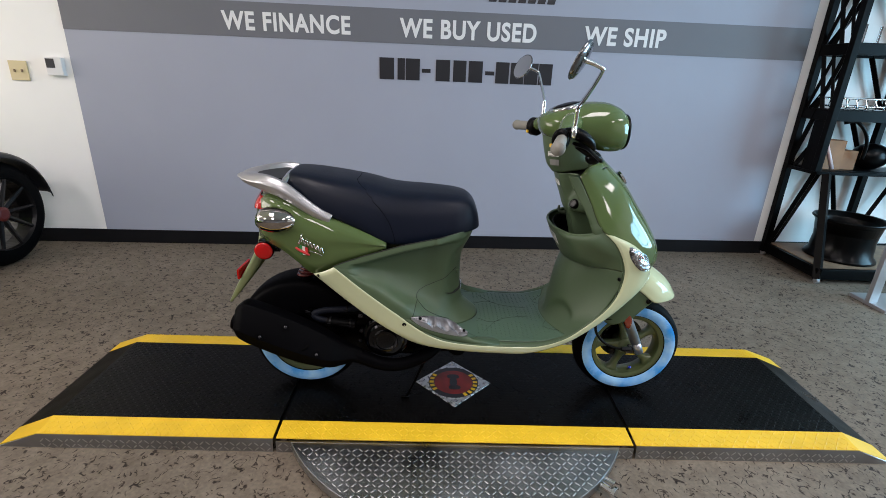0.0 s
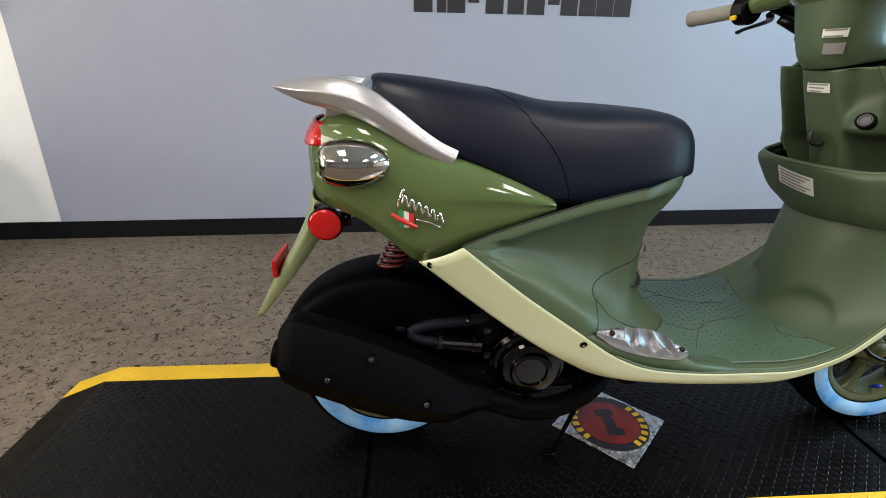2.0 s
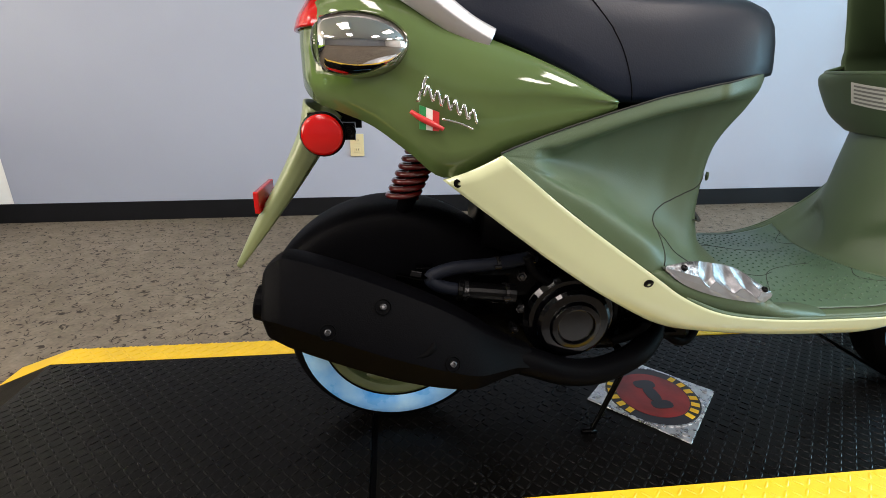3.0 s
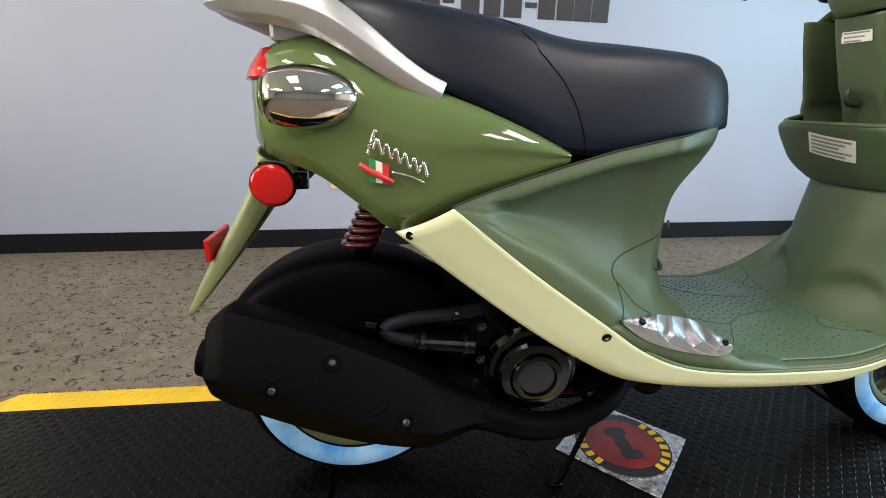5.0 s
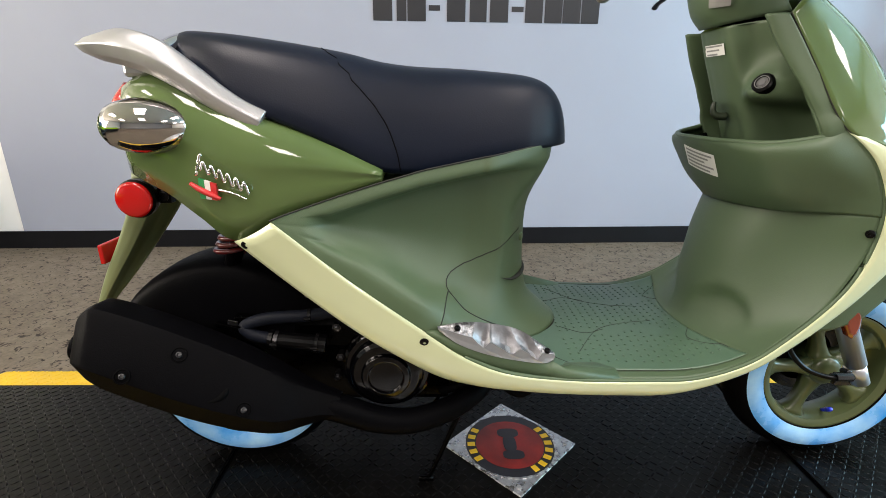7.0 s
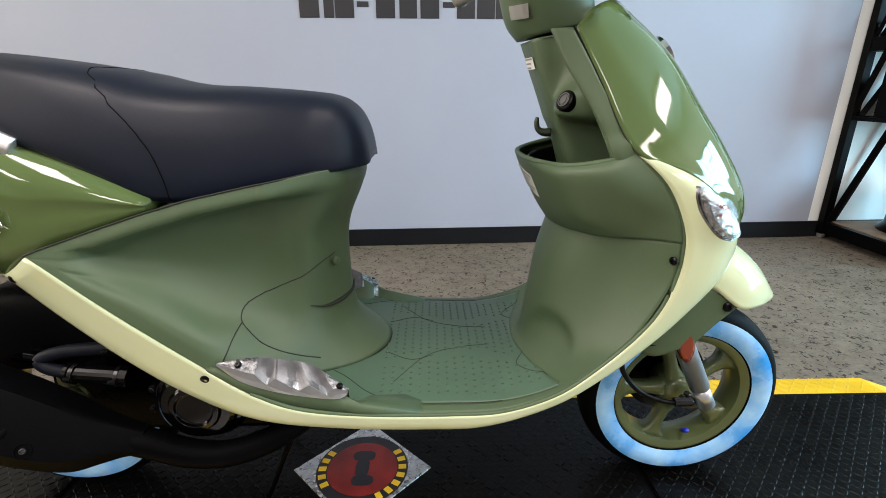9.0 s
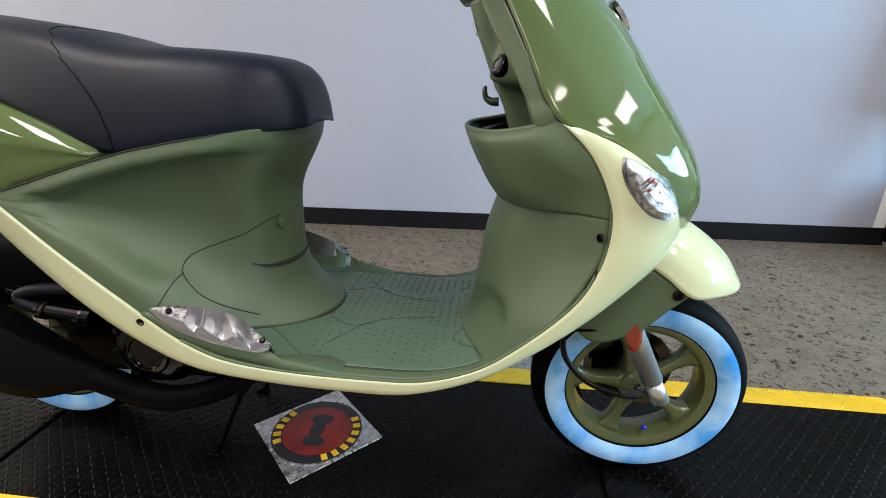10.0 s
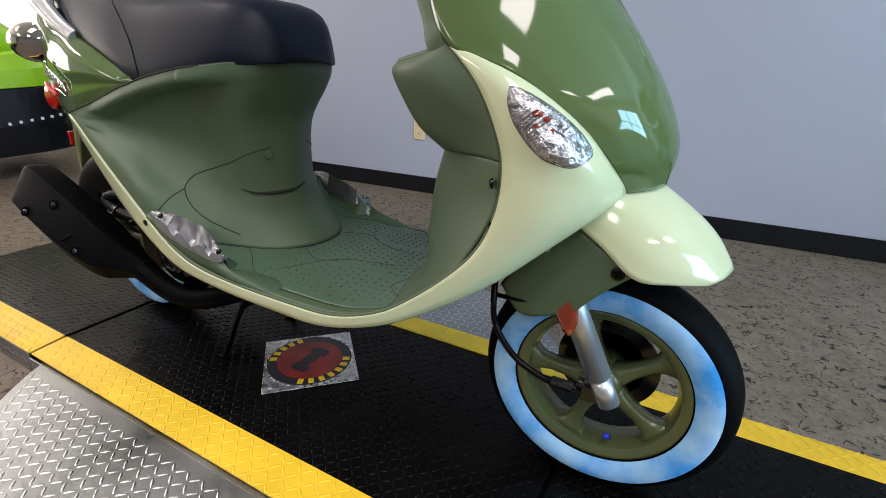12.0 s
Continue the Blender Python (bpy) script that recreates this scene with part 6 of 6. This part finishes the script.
for x0, x1, y0, y1, z1, n in ((2.60, 2.74, 1.64, 1.76, 0.20, "cardboard_box"), (2.75, 2.86, 1.66, 1.78, 0.13, "cardboard_box")):
    b = part(n, boxm(x0, x1, y0, y1, 0.719, 0.719 + z1), KRAFT, bevel=0.003)
    tagged(b, "small brown cardboard box on the shelf", "box", "cardboard boxes")
PINK = material("pink_tube", (0.55, 0.42, 0.42), 0.3)
t = part("tube", rodm((2.645, 1.59, 0.732), (2.565, 1.60, 0.900), 0.013, 0.013, 14), PINK, smooth=True)
tagged(t, "slim pale pink tube leaning on the shelf", "tube")
strap = thing("helmet", 2.98, 1.70, 0.719, "black helmet with a strap on the shelf", "helmet")
bm = bmesh.new()
ball(bm, (2.98, 1.70, 0.812), (0.12, 0.10, 0.093), 20, 10)
part("shell", bm, PLASTIC, strap, smooth=True)
part("strap", tubem([(2.66, 1.62, 1.04), (2.73, 1.61, 1.05), (2.80, 1.60, 0.99), (2.84, 1.60, 0.91), (2.86, 1.62, 0.80)], 0.012, 8, 30), PLASTIC, strap, smooth=True)
rk = thing("luggage_rack", 2.80, 1.70, 1.124, "chrome wire luggage rack on the shelf", "rack")
for z in (1.145, 1.195):
    part("hoop", tubem([(2.58, 1.60, z), (2.80, 1.59, z), (3.02, 1.60, z), (3.04, 1.70, z), (3.02, 1.80, z), (2.80, 1.81, z), (2.58, 1.80, z), (2.56, 1.70, z), (2.58, 1.60, z)], 0.006, 8, 60), CHROME, rk, smooth=True)
for k in range(7):
    x = 2.60 + 0.066 * k
    part("bar", tubem([(x, 1.595, 1.195), (x + 0.01, 1.595, 1.130), (x + 0.01, 1.805, 1.130), (x, 1.805, 1.195)], 0.004, 6, 20), CHROME, rk, smooth=True)
for x, h in ((2.62, 0.11), (2.72, 0.10), (2.80, 0.07)):
    b = part("bolt", rodm((x, 1.64, 1.534), (x, 1.64, 1.534 + h), 0.008, 0.008, 8), CHROME)
    tagged(b, "loose chrome bolt standing on the shelf", "bolt", "bolts")

# ---- sign stand ----
stand = thing("sign_stand", 2.85, 0.95, 0, "brushed aluminium display stand with dark tilted board", "sign stand")
part("foot", boxm(2.60, 3.10, 0.84, 1.10, 0.0, 0.022), SILVER, stand, bevel=0.003)
for x in (2.600, 2.760):
    part("leg", boxm(x, x + 0.055, 0.955, 0.985, 0.02, 0.93, m=Matrix.Translation((0, 0, 0)) @ Matrix.Shear("XZ", 4, (0.0, 0.0))), SILVER, stand, bevel=0.002)
BM = Matrix.Translation((2.84, 0.93, 0.86)) @ Matrix.Rotation(radians(-28), 4, "X")
part("board", boxm(-0.20, 0.26, -0.012, 0.012, -0.14, 0.16, m=BM), SILVER, stand, bevel=0.004)
part("face", boxm(-0.18, 0.24, -0.016, -0.0125, -0.12, 0.14, m=BM), TEXT_BLACK, stand)
LIME_PRINT = material("print_green", (0.10, 0.45, 0.08), 0.4)
for x0, x1, z, h, mat in ((-0.10, 0.10, 0.035, 0.02, LIME_PRINT), (-0.06, 0.08, 0.008, 0.012, TEXT_WHITE), (-0.10, 0.06, -0.03, 0.008, LABEL_GREY), (-0.02, 0.14, -0.07, 0.012, LABEL_WHITE)):
    part("print", boxm(x0, x1, -0.0175, -0.0158, z, z + h, m=BM), mat, stand)
part("tag", boxm(2.700, 2.855, 0.936, 0.952, 0.47, 0.60), TEXT_BLACK, stand)
for x0, x1, z0, z1 in ((2.72, 2.748, 0.535, 0.575), (2.757, 2.83, 0.535, 0.575), (2.72, 2.83, 0.495, 0.508)):
    part("print", boxm(x0, x1, 0.933, 0.9365, z0, z1), TEXT_WHITE, stand)

# ---- the lime three-wheeler ----
LIME = vary(material("lime_paint", (0.33, 0.62, 0.015), 0.25, 0.0, 1.0), 3, 0.04)
BODY_BLACK = material("body_black", (0.008, 0.009, 0.012), 0.35, 0.0, 0.3, 0.4)
BLUE_HOOP = material("blue_metal", (0.02, 0.12, 0.55), 0.15, 0.8)
ALLOY = material("dark_alloy", (0.008, 0.008, 0.009), 0.28, 0.5)
HUB_RED = material("dark_red_hub", (0.10, 0.012, 0.010), 0.35)
car = thing("three_wheeler", -3.56, -0.2, 0, "lime and black open three-wheeled roadster", "car")


def belt(y):
    """Half width, floor, colour break and top of the body at y."""
    f = max(0.0, min(1.0, (y + 2.4) / 3.45))
    return 0.62 + 0.13 * math.sin(math.pi * min(1, f * 1.1)), 0.12 + 0.02 * f, 0.40 + 0.16 * f, 0.62 + 0.13 * f + 0.10 * max(0, y - 0.55)


CX = -3.62
for lo in (True, False):
    bm = bmesh.new()
    rings = []
    for k in range(30):
        y = -2.4 + 3.45 * k / 29
        hw, z0, zb, zt = belt(y)
        end = 1 - 0.25 * max(0, (y - 0.7) / 0.35) ** 2 - 0.3 * max(0, (-1.6 - y) / 0.8) ** 2
        hw *= end
        if lo:
            sec = [(-hw * 0.9, z0), (-hw * 0.98, zb * 0.6), (-hw * 0.97, zb), (hw * 0.97, zb), (hw * 0.98, zb * 0.6), (hw * 0.9, z0)]
        else:
            sec = [(-hw * 0.985, zb + 0.002), (-hw * 0.98, (zb + zt) / 2), (-hw * 0.93, zt - 0.01), (-hw * 0.86, zt), (hw * 0.86, zt), (hw * 0.93, zt - 0.01), (hw * 0.98, (zb + zt) / 2), (hw * 0.985, zb + 0.002)]
        rings.append([(CX + a, y, b) for a, b in sec])
    loft(bm, rings)
    part("lower_body" if lo else "upper_body", bm, BODY_BLACK if lo else LIME, car, "black lower body" if lo else "lime painted upper body", bevel=0.006)
part("sill_line", tubem([(CX + 0.750, -1.2, 0.205), (CX + 0.757, -0.4, 0.235), (CX + 0.745, 0.45, 0.262)], 0.004, 6, 20), TEXT_WHITE, car, smooth=True)
for k in range(10):
    y = 0.47 + 0.062 * k
    part("letter_bar", boxm(CX + belt(y)[0] * 0.975 * (1 - 0.25 * max(0, (y - 0.7) / 0.35) ** 2) - 0.002, CX + belt(y)[0] * 0.985 * (1 - 0.25 * max(0, (y - 0.7) / 0.35) ** 2) + 0.004, y, y + 0.014, 0.320 + 0.012 * k / 2, 0.336 + 0.012 * k / 2), TEXT_WHITE, car)
part("cockpit", boxm(CX - 0.50, CX + 0.52, -0.55, 0.52, 0.66, 0.735), BODY_BLACK, car, "dark open cockpit", bevel=0.01)
for sx in (-0.27, 0.27):
    x = CX + sx
    bm = bmesh.new()
    loft(bm, [[(x + w * a, 0.40 + dy + 0.05 * b, z) for a, b in ((-1, -1), (1, -1), (1, 1), (-1, 1))] for z, w, dy in ((0.70, 0.20, 0.0), (0.82, 0.20, 0.03), (0.95, 0.17, 0.06), (1.02, 0.12, 0.075))])
    part("seat", bm, VINYL, car, "dark bucket seat", bevel=0.02)
    hoop = [(x - 0.17, 0.62, 0.72), (x - 0.17, 0.66, 0.92), (x - 0.12, 0.70, 1.09), (x, 0.72, 1.15), (x + 0.12, 0.70, 1.09), (x + 0.17, 0.66, 0.92), (x + 0.17, 0.62, 0.72)]
    part("roll_hoop", tubem(hoop, 0.032, 12, 50), BLUE_HOOP, car, "blue roll hoop", smooth=True)
    bm = bmesh.new()
    loft(bm, [oval(0, 0.16 * k, 0.70, 0.70 + h, 20, 2) for k, h in ((1, 0.30), (0.95, 0.27), (0.8, 0.19), (0.55, 0.09), (0.25, 0.03))])
    ks = [0.66, 0.76, 0.88, 1.0, 1.08]
    vs = list(bm.verts)
    for i, v in enumerate(vs):
        v.co = Vector((x + v.co.y, ks[i // 20], v.co.z))
    part("headrest_fairing", bm, LIME, car, "lime headrest fairing", smooth=True)


def road_wheel(x, y, r, w, sgn):
    bm = bmesh.new()
    m = Matrix.Translation((x, y, r)) @ Matrix.Rotation(radians(90), 4, "Z")
    lathe(bm, [(r * 0.70, -w / 2), (r * 0.86, -w / 2 - 0.006), (r * 0.96, -w / 2 + 0.015), (r, -w / 2 + 0.04), (r, w / 2 - 0.04), (r * 0.96, w / 2 - 0.015), (r * 0.86, w / 2 + 0.006), (r * 0.70, w / 2)], 48, m)
    ty = part("wheel", bm, RUBBER, car, "black tyre on a dark alloy wheel", smooth=True)
    bm = bmesh.new()
    lathe(bm, [(r * 0.70, -w / 2), (r * 0.67, -w / 2 + 0.02), (r * 0.64, 0), (r * 0.67, w / 2 - 0.02), (r * 0.70, w / 2)], 48, m)
    for k in range(10):
        a = 2 * math.pi * k / 10
        d = Vector((0, math.cos(a), math.sin(a)))
        rod(bm, Vector((x + sgn * w * 0.30, y, r)) + d * 0.03, Vector((x + sgn * w * 0.42, y, r)) + d * r * 0.68, 0.018, 0.012, 6)
    part("rim", bm, ALLOY, ty, "dark multi-spoke alloy rim", smooth=False)
    bm = bmesh.new()
    disc_at(bm, (x + sgn * w * 0.30, y, r), (sgn, 0, 0), [(0.05, -0.02), (0.045, 0.025), (0.03, 0.032), (0.002, 0.032)], 20)
    part("hub_cap", bm, HUB_RED, ty, "red hub cap", smooth=False)
    return ty


for wx, wy in ((-2.86, 1.235), (-4.38, 1.235)):
    s = 1 if wx > CX else -1
    road_wheel(wx, wy, 0.325, 0.20, s)
    bm = bmesh.new()
    rows = []
    for k in range(13):
        a = radians(8 + 150 * k / 12)
        rows.append([(wx + q, wy + 0.37 * math.cos(a), 0.335 + 0.37 * math.sin(a) - d) for q, d in ((-0.12, 0.035), (-0.09, 0.0), (0.09, 0.0), (0.12, 0.035))])
    skin(bm, rows, 13, 30)
    part("wheel_arch", bm, BODY_BLACK, car, "black cycle fender", smooth=True, solid=0.006)
    part("axle", rodm((wx - s * 0.05, wy, 0.325), (CX + s * 0.3, 0.9, 0.36), 0.035, 0.035, 10), BLACK_STEEL, car)
road_wheel(CX, -2.35, 0.325, 0.22, 1)

# ---- raised tread lugs, joined sheet by sheet ----
def lugs(name, parent, mat, place, spots, size=0.0096):
    """Lens-shaped lugs, turned by turns to either diagonal; place maps (u, v) to a point and two directions on the sheet."""
    verts, faces = [], []
    for u, v, k in spots:
        p, du, dv = place(u, v)
        nn = du.cross(dv)
        a = radians(45 if k else -45)
        l, w = du * math.cos(a) + dv * math.sin(a), dv * math.cos(a) - du * math.sin(a)
        b = len(verts)
        for ax, aw, h in ((-1, 0, 0), (-0.5, -0.21, 0), (0.5, -0.21, 0), (1, 0, 0), (0.5, 0.21, 0), (-0.5, 0.21, 0), (-0.6, 0, 0.14), (0.6, 0, 0.14)):
            verts.append(tuple(p + l * (ax * size) + w * (aw * size) + nn * (h * size)))
        faces += [(b, b + 1, b + 6), (b + 1, b + 2, b + 7, b + 6), (b + 2, b + 3, b + 7), (b + 3, b + 4, b + 7), (b + 4, b + 5, b + 6, b + 7), (b + 5, b, b + 6)]
    me = bpy.data.meshes.new(name)
    me.from_pydata(verts, [], faces)
    me.materials.append(mat)
    me.shade_smooth()
    ob = new(name, me)
    ob.parent = parent
    ob.matrix_parent_inverse = Matrix.Translation(-parent.location)
    return tagged(ob, "raised diamond tread lugs", kind="stuff")


# deck paint made slightly lighter and glossier, so glints on the lugs are partly colour
TREAD_LUG = vary(material("glinting_black_lug", (0.0026, 0.0024, 0.0022), 0.30, spec=0.12), 30, 0.5, 0.0, None, 0.1)
PITCH, WIDE = 0.0160, 0.0205


def grid(u0, u1, v0, v1, keep=lambda u, v: True, pitch=PITCH):
    out = []
    for i in range(int((u1 - u0) / pitch) + 1):
        for j in range(int((v1 - v0) / pitch) + 1):
            u, v = u0 + pitch * (i + 0.5), v0 + pitch * (j + 0.5)
            if u < u1 and v < v1 and keep(u, v):
                out.append((u, v, (i + j) % 2))
    return out


EX, EY, EZ = Vector((1, 0, 0)), Vector((0, 1, 0)), Vector((0, 0, 1))


def flat(z):
    return lambda u, v: (Vector((u, v, z)), EX, EY)


def border(s):
    sl = Vector((0, s, -0.0875)).normalized()
    return lambda u, v: (Vector((u, s * (0.245 + v), RAMP_Z + 0.003 - 0.0875 * v)), EX * s, sl)


def upright(y, s):
    return lambda u, v: (Vector((u, y, v)), EX * -s, EZ)


lugs("tread", table, TREAD_LUG, flat(RAMP_Z), grid(-0.612, 0.612, -0.242, 0.242, lambda u, v: abs(u) + abs(v) > 0.17))
for s in (-1, 1):
    lugs("tread", table, YELLOW, border(s), grid(-0.612, 0.612, 0.002, 0.079, pitch=WIDE), 0.0112)
    lugs("tread", table, ALU, upright(s * 0.3332, s), grid(-0.612, 0.612, 0.0, 0.05, pitch=WIDE), 0.0112)
lugs("tread", table, ALU, flat(0.043), grid(-0.66, 0.66, -0.66, 0.66, lambda u, v: abs(v) > 0.345 and u * u + v * v < 0.413, WIDE), 0.0112)
for ob in [o for o in scene.objects if o.name.startswith("ramp")]:
    s = -1 if any(c.bound_box[0][0] < 0 for c in ob.children) else 1
    u0, u1 = sorted((s * 0.632, s * 1.41))
    lugs("tread", ob, TREAD_LUG, flat(RAMP_Z + 0.002), grid(u0, u1, -0.242, 0.242))
    for q in (-1, 1):
        lugs("tread", ob, YELLOW, border(q), grid(u0, u1, 0.002, 0.079, pitch=WIDE), 0.0112)
        lugs("tread", ob, ALU, upright(q * 0.3325, q), grid(u0, u1, 0.0, 0.05, pitch=WIDE), 0.0112)

# the turntable's middle lies a little in front of the scooter's
for ob in scene.objects:
    if ob.parent is None and (ob.name.startswith("ramp") or ob.name.startswith("turntable")):
        ob.location.y -= 0.012
